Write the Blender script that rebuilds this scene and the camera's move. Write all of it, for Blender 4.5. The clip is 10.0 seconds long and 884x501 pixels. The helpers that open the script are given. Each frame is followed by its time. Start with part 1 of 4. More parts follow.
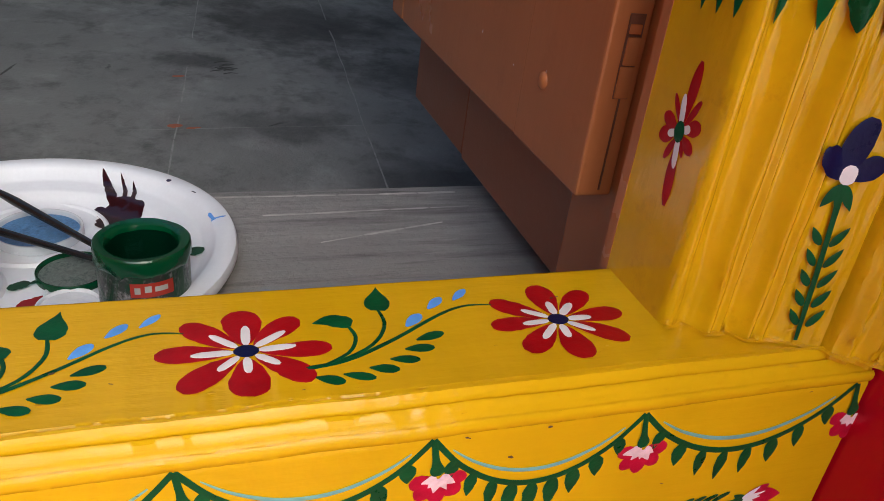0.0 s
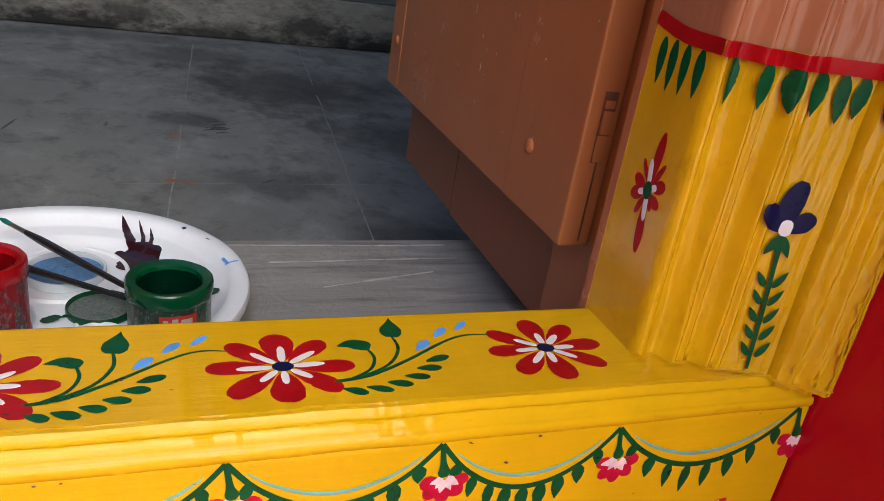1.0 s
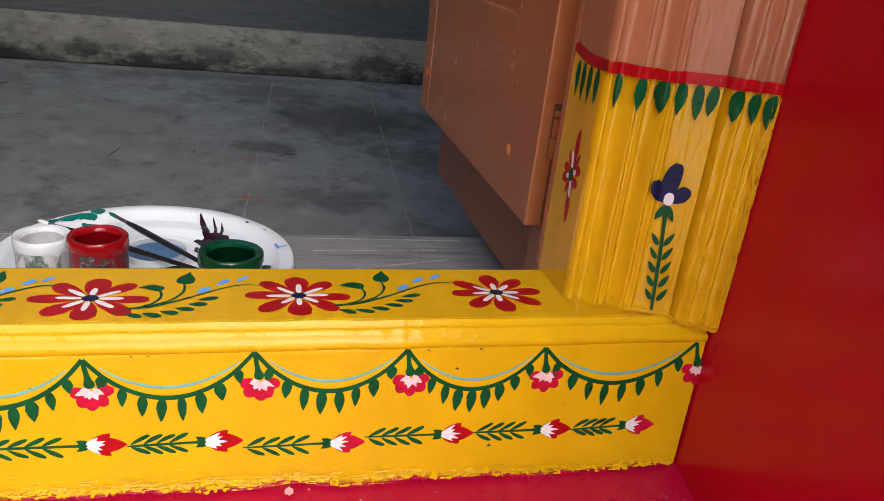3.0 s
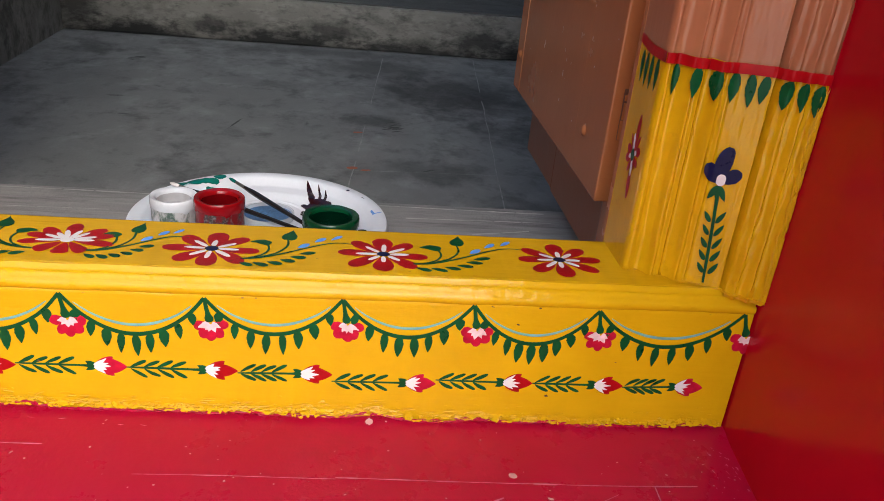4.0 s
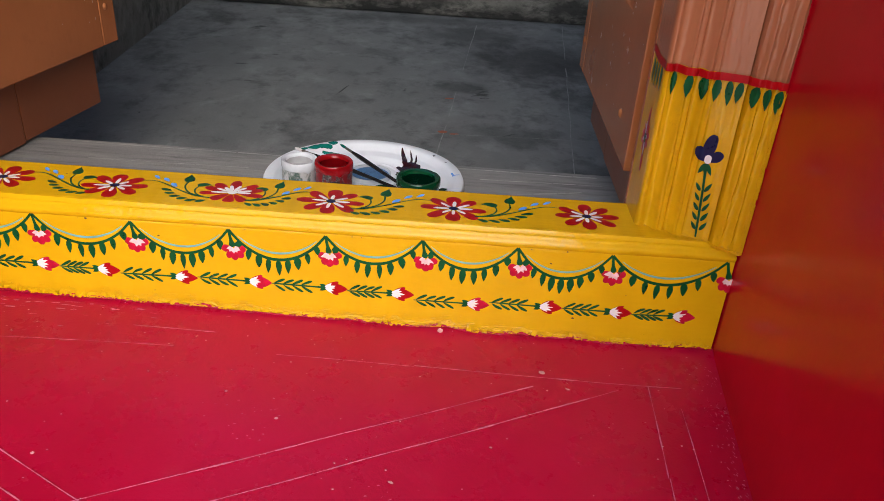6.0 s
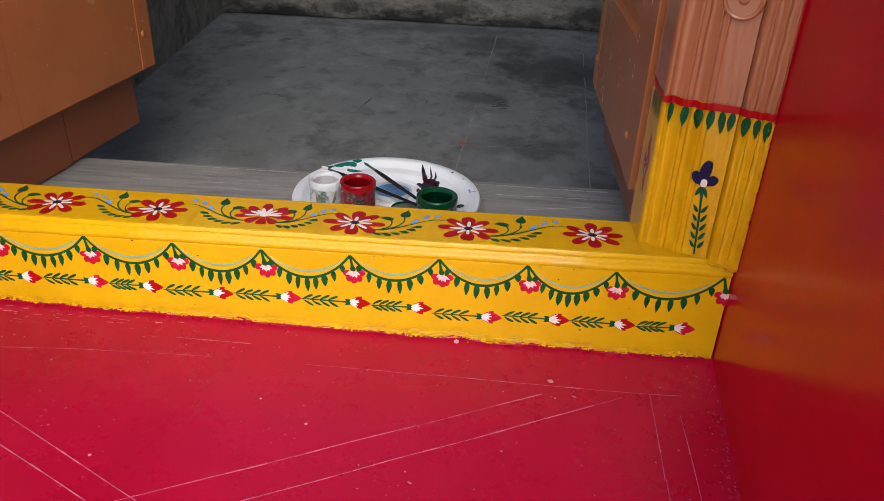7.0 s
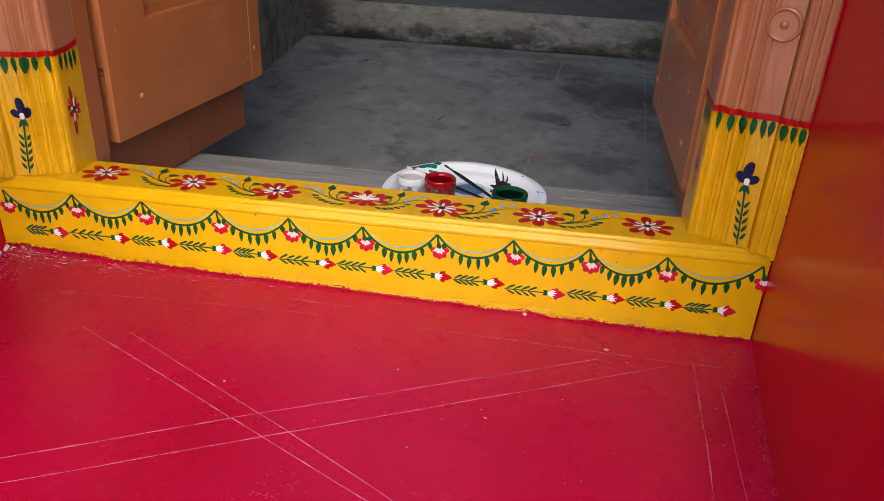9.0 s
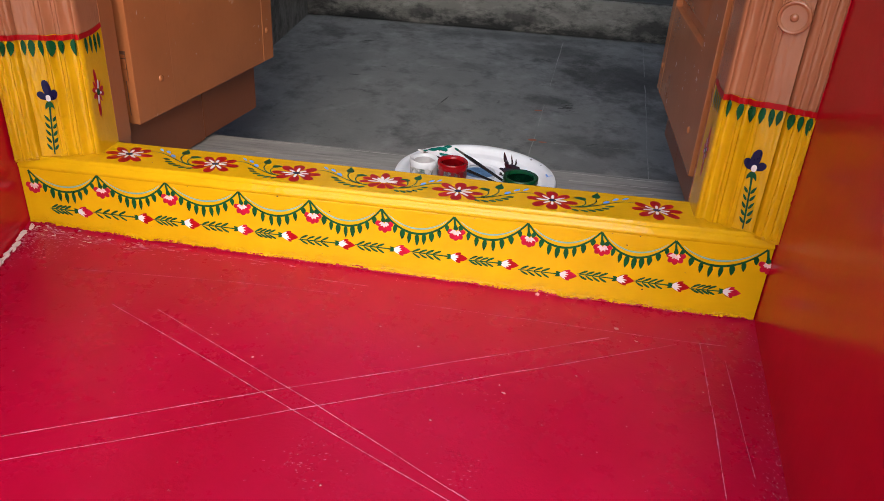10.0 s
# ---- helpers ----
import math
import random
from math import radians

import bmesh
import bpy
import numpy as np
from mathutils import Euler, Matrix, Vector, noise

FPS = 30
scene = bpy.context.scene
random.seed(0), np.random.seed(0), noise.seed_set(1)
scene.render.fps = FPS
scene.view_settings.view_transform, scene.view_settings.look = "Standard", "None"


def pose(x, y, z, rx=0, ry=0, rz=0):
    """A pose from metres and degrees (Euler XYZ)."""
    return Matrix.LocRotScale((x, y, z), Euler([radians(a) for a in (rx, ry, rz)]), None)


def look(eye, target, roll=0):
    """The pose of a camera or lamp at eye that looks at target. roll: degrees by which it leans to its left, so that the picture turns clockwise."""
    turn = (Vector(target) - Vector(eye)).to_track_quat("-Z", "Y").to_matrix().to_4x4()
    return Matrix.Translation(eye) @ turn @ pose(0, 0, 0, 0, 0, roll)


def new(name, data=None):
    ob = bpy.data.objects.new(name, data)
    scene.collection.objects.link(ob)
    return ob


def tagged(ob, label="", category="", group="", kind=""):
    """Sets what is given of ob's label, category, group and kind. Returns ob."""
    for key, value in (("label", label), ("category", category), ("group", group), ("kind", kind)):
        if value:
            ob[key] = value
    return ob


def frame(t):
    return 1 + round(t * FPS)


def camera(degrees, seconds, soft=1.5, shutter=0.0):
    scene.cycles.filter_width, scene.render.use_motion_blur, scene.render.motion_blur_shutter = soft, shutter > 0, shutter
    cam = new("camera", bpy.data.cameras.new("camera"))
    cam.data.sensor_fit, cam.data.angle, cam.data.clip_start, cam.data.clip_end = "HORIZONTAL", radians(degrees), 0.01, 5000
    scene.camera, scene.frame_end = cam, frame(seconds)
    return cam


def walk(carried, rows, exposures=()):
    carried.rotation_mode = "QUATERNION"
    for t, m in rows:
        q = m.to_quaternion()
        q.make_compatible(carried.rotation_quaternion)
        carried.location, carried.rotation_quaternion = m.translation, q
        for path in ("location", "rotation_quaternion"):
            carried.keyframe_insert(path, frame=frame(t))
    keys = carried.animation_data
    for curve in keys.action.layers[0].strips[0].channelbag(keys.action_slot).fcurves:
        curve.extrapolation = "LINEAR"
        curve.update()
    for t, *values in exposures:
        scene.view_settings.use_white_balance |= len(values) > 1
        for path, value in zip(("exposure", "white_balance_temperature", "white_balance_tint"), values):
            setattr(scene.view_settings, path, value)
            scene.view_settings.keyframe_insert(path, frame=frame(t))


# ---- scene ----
cam = camera(59.5, 10.0, soft=0.9)
PATH = [
    (0, (0.255, -0.242, 0.367), (0.873, 1.393, -0.605), 7.4),
    (0.5, (0.231, -0.279, 0.388), (0.816, 1.402, -0.524), 8.0),
    (1, (0.213, -0.299, 0.383), (0.909, 1.388, -0.435), 9.2),
    (1.5, (0.215, -0.294, 0.391), (1.05, 1.371, -0.335), 10.8),
    (2, (0.201, -0.357, 0.395), (0.924, 1.363, -0.326), 7.8),
    (2.5, (0.216, -0.422, 0.399), (0.824, 1.34, -0.327), 9.7),
    (2.7, (0.224, -0.45, 0.402), (0.787, 1.32, -0.339), 8.3),
    (3.8, (0.254, -0.552, 0.447), (0.547, 1.242, -0.387), 5.9),
    (4, (0.25, -0.565, 0.442), (0.479, 1.231, -0.407), 5.6),
    (4.5, (0.241, -0.611, 0.468), (0.427, 1.198, -0.364), 4.1),
    (5, (0.241, -0.674, 0.503), (0.358, 1.109, -0.394), 3.5),
    (5.5, (0.263, -0.739, 0.511), (0.323, 1.032, -0.417), 4.1),
    (6.8, (0.28, -0.824, 0.611), (0.191, 0.887, -0.421), 2.7),
    (7, (0.285, -0.834, 0.609), (0.205, 0.907, -0.373), 2.4),
    (7.5, (0.282, -0.884, 0.612), (0.122, 0.87, -0.335), 2.8),
    (8, (0.28, -0.955, 0.627), (0.118, 0.814, -0.292), 1.1),
    (8.5, (0.275, -0.998, 0.634), (0.084, 0.769, -0.284), 2.3),
    (9, (0.266, -1.013, 0.629), (0.046, 0.747, -0.295), 2.7),
    (9.5, (0.242, -1.025, 0.634), (0.043, 0.736, -0.292), 2.7),
    (10, (0.23, -1.052, 0.649), (0.041, 0.687, -0.321), 3.5),
]
walk(cam, [(t, look(eye, target, roll)) for t, eye, target, roll in PATH], exposures=[(0.0, 0.68, 6050, 4), (2.0, 0.92, 6050, 4), (4.0, 0.72, 6050, 4), (5.5, 0.64, 6050, 4), (8.5, 0.66, 6100, 6), (10.0, 0.76, 6150, 6)])

# ---------- light ----------
world = bpy.data.worlds.new("sky")
world.use_nodes = True
scene.world = world
wn = world.node_tree.nodes
sky = wn.new("ShaderNodeTexSky")
sky.sky_type, sky.sun_disc = "NISHITA", False
SUN_EL, SUN_AZ = 42, 173          # degrees; azimuth clockwise from +y
sky.sun_elevation, sky.sun_rotation = radians(SUN_EL), radians(SUN_AZ)
sky.air_density, sky.dust_density = 1.0, 4.0
wn["Background"].inputs["Strength"].default_value = 0.15
world.node_tree.links.new(sky.outputs["Color"], wn["Background"].inputs["Color"])
sun = new("sun", bpy.data.lights.new("sun", "SUN"))
sun.data.energy, sun.data.angle, sun.data.color = 0.84, radians(70), (1.0, 0.98, 0.96)
se, sa = radians(SUN_EL), radians(SUN_AZ)
sun.matrix_world = look((4 * math.sin(sa) * math.cos(se), 4 * math.cos(sa) * math.cos(se), 4 * math.sin(se)), (0, 0, 0))


# ---------- materials ----------
def nodes_of(name):
    m = bpy.data.materials.new(name)
    m.use_nodes = True
    nt = m.node_tree
    return m, nt, nt.nodes["Principled BSDF"]


def link(nt, a, b):
    nt.links.new(a, b)


def noise_tex(nt, coord, scale, detail=6, rough=0.6, stretch=(1, 1, 1), distortion=0.0):
    mp = nt.nodes.new("ShaderNodeMapping")
    mp.inputs["Scale"].default_value = stretch
    link(nt, coord, mp.inputs["Vector"])
    n = nt.nodes.new("ShaderNodeTexNoise")
    n.inputs["Scale"].default_value, n.inputs["Detail"].default_value = scale, detail
    n.inputs["Roughness"].default_value, n.inputs["Distortion"].default_value = rough, distortion
    link(nt, mp.outputs["Vector"], n.inputs["Vector"])
    return n.outputs["Fac"]


def ramp(nt, fac, stops):
    r = nt.nodes.new("ShaderNodeValToRGB")
    e = r.color_ramp.elements
    e[0].position, e[0].color = stops[0][0], (*stops[0][1], 1)
    e[1].position, e[1].color = stops[-1][0], (*stops[-1][1], 1)
    for p, c in stops[1:-1]:
        x = e.new(p)
        x.color = (*c, 1)
    link(nt, fac, r.inputs["Fac"])
    return r.outputs["Color"]


def mix(nt, fac, a, b):
    m = nt.nodes.new("ShaderNodeMix")
    m.data_type = "RGBA"
    for sock, v in ((m.inputs[0], fac), (m.inputs[6], a), (m.inputs[7], b)):
        if isinstance(v, tuple):
            sock.default_value = (*v, 1)
        elif isinstance(v, float):
            sock.default_value = v
        else:
            link(nt, v, sock)
    return m.outputs[2]


def calc(nt, op, a, b=0.0, clamp=False):
    m = nt.nodes.new("ShaderNodeMath")
    m.operation, m.use_clamp = op, clamp
    for sock, v in ((m.inputs[0], a), (m.inputs[1], b)):
        if isinstance(v, float):
            sock.default_value = v
        else:
            link(nt, v, sock)
    return m.outputs[0]


def coords(nt):
    g = nt.nodes.new("ShaderNodeNewGeometry")
    return g.outputs["Position"]


def bump(nt, b, height, strength=0.3, distance=0.002):
    n = nt.nodes.new("ShaderNodeBump")
    n.inputs["Strength"].default_value, n.inputs["Distance"].default_value = strength, distance
    link(nt, height, n.inputs["Height"])
    link(nt, n.outputs["Normal"], b.inputs["Normal"])


def shade(c, k):
    return tuple(min(1.0, v * k) for v in c)


def paint(name, c, rough=0.3, var=0.12, fine=180, coarse=9, stretch=(1, 1, 1), relief=0.25, dist=0.001, dirt=None, dirt_amount=0.35, spec=0.5, lumps=0.0):
    """Brushed enamel: large tone drift, fine grain, brush relief and, if wanted, dirt in patches and lumps or runs in the coat."""
    m, nt, b = nodes_of(name)
    p = coords(nt)
    big, small = noise_tex(nt, p, coarse, 5), noise_tex(nt, p, fine, 4, 0.6, stretch)
    col = ramp(nt, big, [(0.3, shade(c, 1 - var)), (0.7, shade(c, 1 + var))])
    col = mix(nt, calc(nt, "MULTIPLY", small, 0.35), col, shade(c, 0.8))
    if dirt:
        patch = noise_tex(nt, p, coarse * 4, 8, 0.7)
        f = calc(nt, "MULTIPLY", calc(nt, "SUBTRACT", patch, 0.55, True), dirt_amount * 6, True)
        col = mix(nt, f, col, dirt)
    link(nt, col, b.inputs["Base Color"])
    r = calc(nt, "ADD", calc(nt, "MULTIPLY", big, 0.2), rough - 0.1)
    link(nt, r, b.inputs["Roughness"])
    b.inputs["Specular IOR Level"].default_value = spec
    height = calc(nt, "ADD", small, calc(nt, "MULTIPLY", big, 2.0))
    if lumps:
        run = noise_tex(nt, p, 36, 3, 0.5, stretch, 0.4)
        ridge = calc(nt, "MULTIPLY", calc(nt, "SUBTRACT", noise_tex(nt, p, 130, 3, 0.6, stretch), 0.52, True), 2.0)
        height = calc(nt, "ADD", height, calc(nt, "MULTIPLY", calc(nt, "ADD", run, ridge), lumps))
    bump(nt, b, height, relief, dist)
    return m


YEL = (0.70, 0.405, 0.003)
yellow = paint("yellow_enamel", YEL, 0.15, 0.08, 150, 16, (0.16, 1, 1), 0.40, 0.0011, (0.56, 0.27, 0.005), 0.2, 0.24, 0.2)
yellow_jamb = paint("yellow_enamel_upright", (0.68, 0.385, 0.003), 0.09, 0.18, 140, 14, (1, 1, 0.30), 0.24, 0.0010, (0.44, 0.225, 0.004), 0.5, 0.55, 0.7)
brown = paint("brown_enamel", (0.42, 0.142, 0.050), 0.24, 0.1, 120, 7, (1, 1, 0.15), 0.26, 0.001, (0.17, 0.055, 0.022), 0.2, 0.45)
brown_light = paint("brown_enamel_frame", (0.40, 0.158, 0.076), 0.14, 0.12, 160, 9, (1, 1, 0.2), 0.28, 0.0010, (0.3, 0.11, 0.06), 0.2, 0.55, 0.5)
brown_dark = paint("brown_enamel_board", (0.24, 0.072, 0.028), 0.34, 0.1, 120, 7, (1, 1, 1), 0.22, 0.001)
green = paint("green_paint", (0.003, 0.075, 0.022), 0.3, 0.35, 300, 60, (1, 1, 1), 0.3, 0.0006, spec=0.25)
red = paint("red_paint", (0.38, 0.002, 0.006), 0.32, 0.2, 300, 60, (1, 1, 1), 0.3, 0.0006, spec=0.25)
white = paint("white_paint", (0.82, 0.80, 0.80), 0.35, 0.05, 300, 60, (1, 1, 1), 0.3, 0.0006)
navy = paint("navy_paint", (0.006, 0.009, 0.055), 0.3, 0.3, 300, 60, (1, 1, 1), 0.3, 0.0006, spec=0.25)
sky_blue = paint("sky_blue_paint", (0.12, 0.36, 0.85), 0.35, 0.2, 300, 60, (1, 1, 1), 0.3, 0.0006)
teal = paint("grey_teal_paint", (0.19, 0.42, 0.36), 0.35, 0.2, 300, 60, (1, 1, 1), 0.3, 0.0006)
pink = paint("crimson_paint", (0.48, 0.006, 0.035), 0.35, 0.3, 300, 90, (1, 1, 1), 0.3, 0.0006, spec=0.25)
blush = paint("pale_pink_paint", (0.82, 0.58, 0.61), 0.35, 0.25, 300, 120, (1, 1, 1), 0.3, 0.0006, spec=0.25)


def red_floor_material():
    m, nt, b = nodes_of("red_oxide_floor")
    p = coords(nt)
    big, mid, fine = noise_tex(nt, p, 3.0, 6), noise_tex(nt, p, 14, 8, 0.7), noise_tex(nt, p, 220, 3)
    col = ramp(nt, big, [(0.3, (0.345, 0.0012, 0.023)), (0.7, (0.45, 0.002, 0.042))])
    worn = calc(nt, "MULTIPLY", calc(nt, "SUBTRACT", mid, 0.60, True), 3.0, True)
    col = mix(nt, calc(nt, "MULTIPLY", worn, 0.6), col, (0.46, 0.03, 0.075))
    dark = calc(nt, "MULTIPLY", calc(nt, "SUBTRACT", noise_tex(nt, p, 6, 7, 0.7), 0.62, True), 4.0, True)
    col = mix(nt, dark, col, (0.26, 0.006, 0.015))
    speck = calc(nt, "GREATER_THAN", noise_tex(nt, p, 150, 2, 0.5), 0.79)
    col = mix(nt, calc(nt, "MULTIPLY", speck, 0.6), col, (0.6, 0.3, 0.3))
    link(nt, col, b.inputs["Base Color"])
    link(nt, calc(nt, "ADD", calc(nt, "MULTIPLY", mid, 0.25), 0.16), b.inputs["Roughness"])
    b.inputs["Specular IOR Level"].default_value = 0.27
    bump(nt, b, calc(nt, "ADD", calc(nt, "MULTIPLY", mid, 3.0), fine), 0.2, 0.0015)
    return m


def red_wall_material():
    m, nt, b = nodes_of("red_wall_paint")
    p = coords(nt)
    big, mid, fine = noise_tex(nt, p, 4, 6), noise_tex(nt, p, 16, 6, 0.6, (1, 1, 0.5)), noise_tex(nt, p, 160, 4, 0.6, (1, 1, 0.15))
    col = ramp(nt, big, [(0.3, (0.44, 0.002, 0.012)), (0.7, (0.55, 0.003, 0.022))])
    scuff = calc(nt, "MULTIPLY", calc(nt, "SUBTRACT", noise_tex(nt, p, 9, 8, 0.75), 0.60, True), 4.0, True)
    col = mix(nt, calc(nt, "MULTIPLY", scuff, 0.5), col, (0.22, 0.004, 0.008))
    link(nt, col, b.inputs["Base Color"])
    link(nt, calc(nt, "ADD", calc(nt, "MULTIPLY", mid, 0.22), 0.10), b.inputs["Roughness"])
    b.inputs["Specular IOR Level"].default_value = 0.15
    bump(nt, b, calc(nt, "ADD", calc(nt, "MULTIPLY", mid, 1.5), calc(nt, "MULTIPLY", fine, 0.6)), 0.32, 0.0013)
    return m


def cement_material(name, light, dark, stretch=(1, 1, 1), amount=3.5, scale=2.2, dark_patches=()):
    m, nt, b = nodes_of(name)
    p = coords(nt)
    big, mid = noise_tex(nt, p, scale, 8, 0.62, stretch), noise_tex(nt, p, scale * 5, 9, 0.66, stretch, 0.15)
    fine = noise_tex(nt, p, 130, 4)
    col = ramp(nt, big, [(0.32, shade(light, 0.75)), (0.5, light), (0.7, shade(light, 1.2))])
    f = calc(nt, "MULTIPLY", calc(nt, "SUBTRACT", calc(nt, "ADD", calc(nt, "MULTIPLY", big, 0.55), calc(nt, "MULTIPLY", mid, 0.45)), 0.50, True), amount * 2.6, True)
    col = mix(nt, calc(nt, "MULTIPLY", f, 0.8), col, dark)
    wisp = noise_tex(nt, p, scale * 6, 10, 0.72, (stretch[0] * 0.8, stretch[1], stretch[2]), 0.2)
    g = calc(nt, "MULTIPLY", calc(nt, "SUBTRACT", wisp, 0.53, True), 7.0, True)
    col = mix(nt, calc(nt, "MULTIPLY", g, 0.65), col, dark)
    pale = calc(nt, "MULTIPLY", calc(nt, "SUBTRACT", noise_tex(nt, p, scale * 4, 8, 0.66, stretch, 0.2), 0.53, True), 5.0, True)
    col = mix(nt, calc(nt, "MULTIPLY", pale, 0.6), col, shade(light, 1.7))
    col = mix(nt, calc(nt, "MULTIPLY", fine, 0.3), col, shade(light, 0.7))
    for cx, cy, cz, rx, ry, rz, k in dark_patches:      # soft-edged dark ellipses at given centres, ragged by the grain
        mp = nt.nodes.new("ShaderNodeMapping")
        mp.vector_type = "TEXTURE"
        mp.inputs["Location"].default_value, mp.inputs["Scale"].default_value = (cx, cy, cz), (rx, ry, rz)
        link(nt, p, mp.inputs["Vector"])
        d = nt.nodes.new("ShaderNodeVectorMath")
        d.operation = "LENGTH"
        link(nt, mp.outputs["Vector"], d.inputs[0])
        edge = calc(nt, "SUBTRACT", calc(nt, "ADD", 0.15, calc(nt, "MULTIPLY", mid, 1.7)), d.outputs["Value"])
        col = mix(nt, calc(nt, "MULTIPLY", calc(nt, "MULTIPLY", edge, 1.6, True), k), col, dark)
    link(nt, col, b.inputs["Base Color"])
    link(nt, calc(nt, "ADD", calc(nt, "MULTIPLY", mid, 0.3), 0.4), b.inputs["Roughness"])
    bump(nt, b, calc(nt, "ADD", calc(nt, "MULTIPLY", mid, 2.0), fine), 0.35, 0.003)
    return m


# darker ellipses on the room floor, mostly to the east and rear
FLOOR_PATCHES = ((0.55, 1.75, 0, 0.4, 0.3, 50, 0.75), (0.3, 2.05, 0, 0.25, 0.16, 50, 0.6), (0.8, 1.35, 0, 0.3, 0.22, 50, 0.7),
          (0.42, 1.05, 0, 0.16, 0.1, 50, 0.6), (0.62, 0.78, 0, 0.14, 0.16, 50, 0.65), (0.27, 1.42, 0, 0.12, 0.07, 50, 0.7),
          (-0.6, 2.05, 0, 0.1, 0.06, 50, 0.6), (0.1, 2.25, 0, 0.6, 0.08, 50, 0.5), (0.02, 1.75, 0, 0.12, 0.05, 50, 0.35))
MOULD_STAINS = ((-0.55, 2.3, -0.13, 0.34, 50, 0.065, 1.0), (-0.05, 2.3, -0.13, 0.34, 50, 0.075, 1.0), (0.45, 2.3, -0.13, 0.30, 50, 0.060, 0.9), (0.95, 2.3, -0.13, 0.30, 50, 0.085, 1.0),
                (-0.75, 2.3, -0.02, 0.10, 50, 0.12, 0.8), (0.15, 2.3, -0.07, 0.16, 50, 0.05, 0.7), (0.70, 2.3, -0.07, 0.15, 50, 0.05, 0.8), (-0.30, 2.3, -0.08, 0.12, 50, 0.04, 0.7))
red_floor = red_floor_material()
red_wall = red_wall_material()
cement = cement_material("cement_floor", (0.225, 0.229, 0.226), (0.040, 0.040, 0.041), (1, 0.75, 1), 3.0, 2.4, FLOOR_PATCHES)
cement_ledge = cement_material("cement_ledge", (0.33, 0.33, 0.32), (0.06, 0.06, 0.06), (0.35, 3.5, 1), 2.6, 4)
cement_wall = cement_material("cement_wall", (0.235, 0.226, 0.208), (0.025, 0.025, 0.025), (1, 1, 0.8), 5.0, 4)
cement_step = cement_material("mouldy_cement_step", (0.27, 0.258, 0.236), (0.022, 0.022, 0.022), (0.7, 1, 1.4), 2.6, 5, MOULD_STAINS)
cement_dark = cement_material("dark_cement", (0.10, 0.10, 0.10), (0.03, 0.03, 0.03), (1, 1, 1), 3.0, 2)
plaster = cement_material("pale_plaster", (0.5, 0.47, 0.42), (0.3, 0.28, 0.25), (1, 1, 1), 1.0, 3)
earth = cement_material("pale_earth", (0.46, 0.44, 0.41), (0.30, 0.28, 0.25), (1, 1, 1), 1.5, 0.6)
chalk = paint("bare_plaster_chip", (0.64, 0.34, 0.35), 0.7, 0.2, 200, 60)


# ---------- builders ----------
def link_mesh(name, bm, material, parent=None, smooth=True):
    me = bpy.data.meshes.new(name)
    bm.normal_update()
    bm.to_mesh(me)
    bm.free()
    for m in material if isinstance(material, (list, tuple)) else (material,):
        me.materials.append(m)
    if smooth:
        me.shade_smooth()
        me.set_sharp_from_angle(angle=radians(38))
    ob = new(name, me)
    if parent:
        ob.parent = parent
    return ob


def part(name, bm, material, parent, label=""):
    return tagged(link_mesh(name, bm, material, parent), label)


def box(x0, x1, y0, y1, z0, z1, bevel=0.0, bm=None):
    bm = bm or bmesh.new()
    made = bmesh.ops.create_cube(bm, size=1.0)["verts"]
    for v in made:
        v.co = Vector((x0 + (v.co.x + 0.5) * (x1 - x0), y0 + (v.co.y + 0.5) * (y1 - y0), z0 + (v.co.z + 0.5) * (z1 - z0)))
    if bevel:
        es = list({e for v in made for e in v.link_edges})
        bmesh.ops.bevel(bm, geom=es, offset=bevel, segments=2, profile=0.6, affect="EDGES")
    return bm


def loft(rings, closed=False, caps=True, bm=None):
    """Quads between rings of points; closed: each ring is a loop."""
    bm = bm or bmesh.new()
    vs = [[bm.verts.new(p) for p in r] for r in rings]
    n = len(rings[0])
    for a, b in zip(vs, vs[1:]):
        for i in range(n if closed else n - 1):
            j = (i + 1) % n
            bm.faces.new((a[i], a[j], b[j], b[i]))
    if closed and caps:
        bm.faces.new(vs[0][::-1])
        bm.faces.new(vs[-1])
    bmesh.ops.recalc_face_normals(bm, faces=bm.faces)
    return bm


def lathe(profile, segments=48, centre=(0, 0, 0), bm=None):
    """Turned body from (radius, height) pairs; a radius of 0 closes it."""
    bm = bm or bmesh.new()
    cx, cy, cz = centre
    rings = []
    for r, z in profile:
        if r < 1e-6:
            rings.append([bm.verts.new((cx, cy, cz + z))])
        else:
            rings.append([bm.verts.new((cx + r * math.cos(2 * math.pi * i / segments), cy + r * math.sin(2 * math.pi * i / segments), cz + z)) for i in range(segments)])
    for a, b in zip(rings, rings[1:]):
        for i in range(segments):
            j = (i + 1) % segments
            if len(a) == 1 and len(b) > 1:
                bm.faces.new((a[0], b[i], b[j]))
            elif len(b) == 1 and len(a) > 1:
                bm.faces.new((a[i], a[j], b[0]))
            elif len(a) > 1:
                bm.faces.new((a[i], a[j], b[j], b[i]))
    bmesh.ops.recalc_face_normals(bm, faces=bm.faces)
    return bm


# ---------- plan ----------
TOP = 0.144                   # top of the threshold
X_L, X_R = -0.577, 0.604      # ends of the threshold
IN_L, IN_R = -0.459, 0.4925    # inner faces of the jambs
BACK = 0.104                  # rear edge of the threshold
LEDGE, ROOM = 0.030, -0.13    # heights of the inner ledge and the room's floor
STEP = 2.34                   # face of the step across the room
BAND = 0.338                  # top of the painted part of the jambs


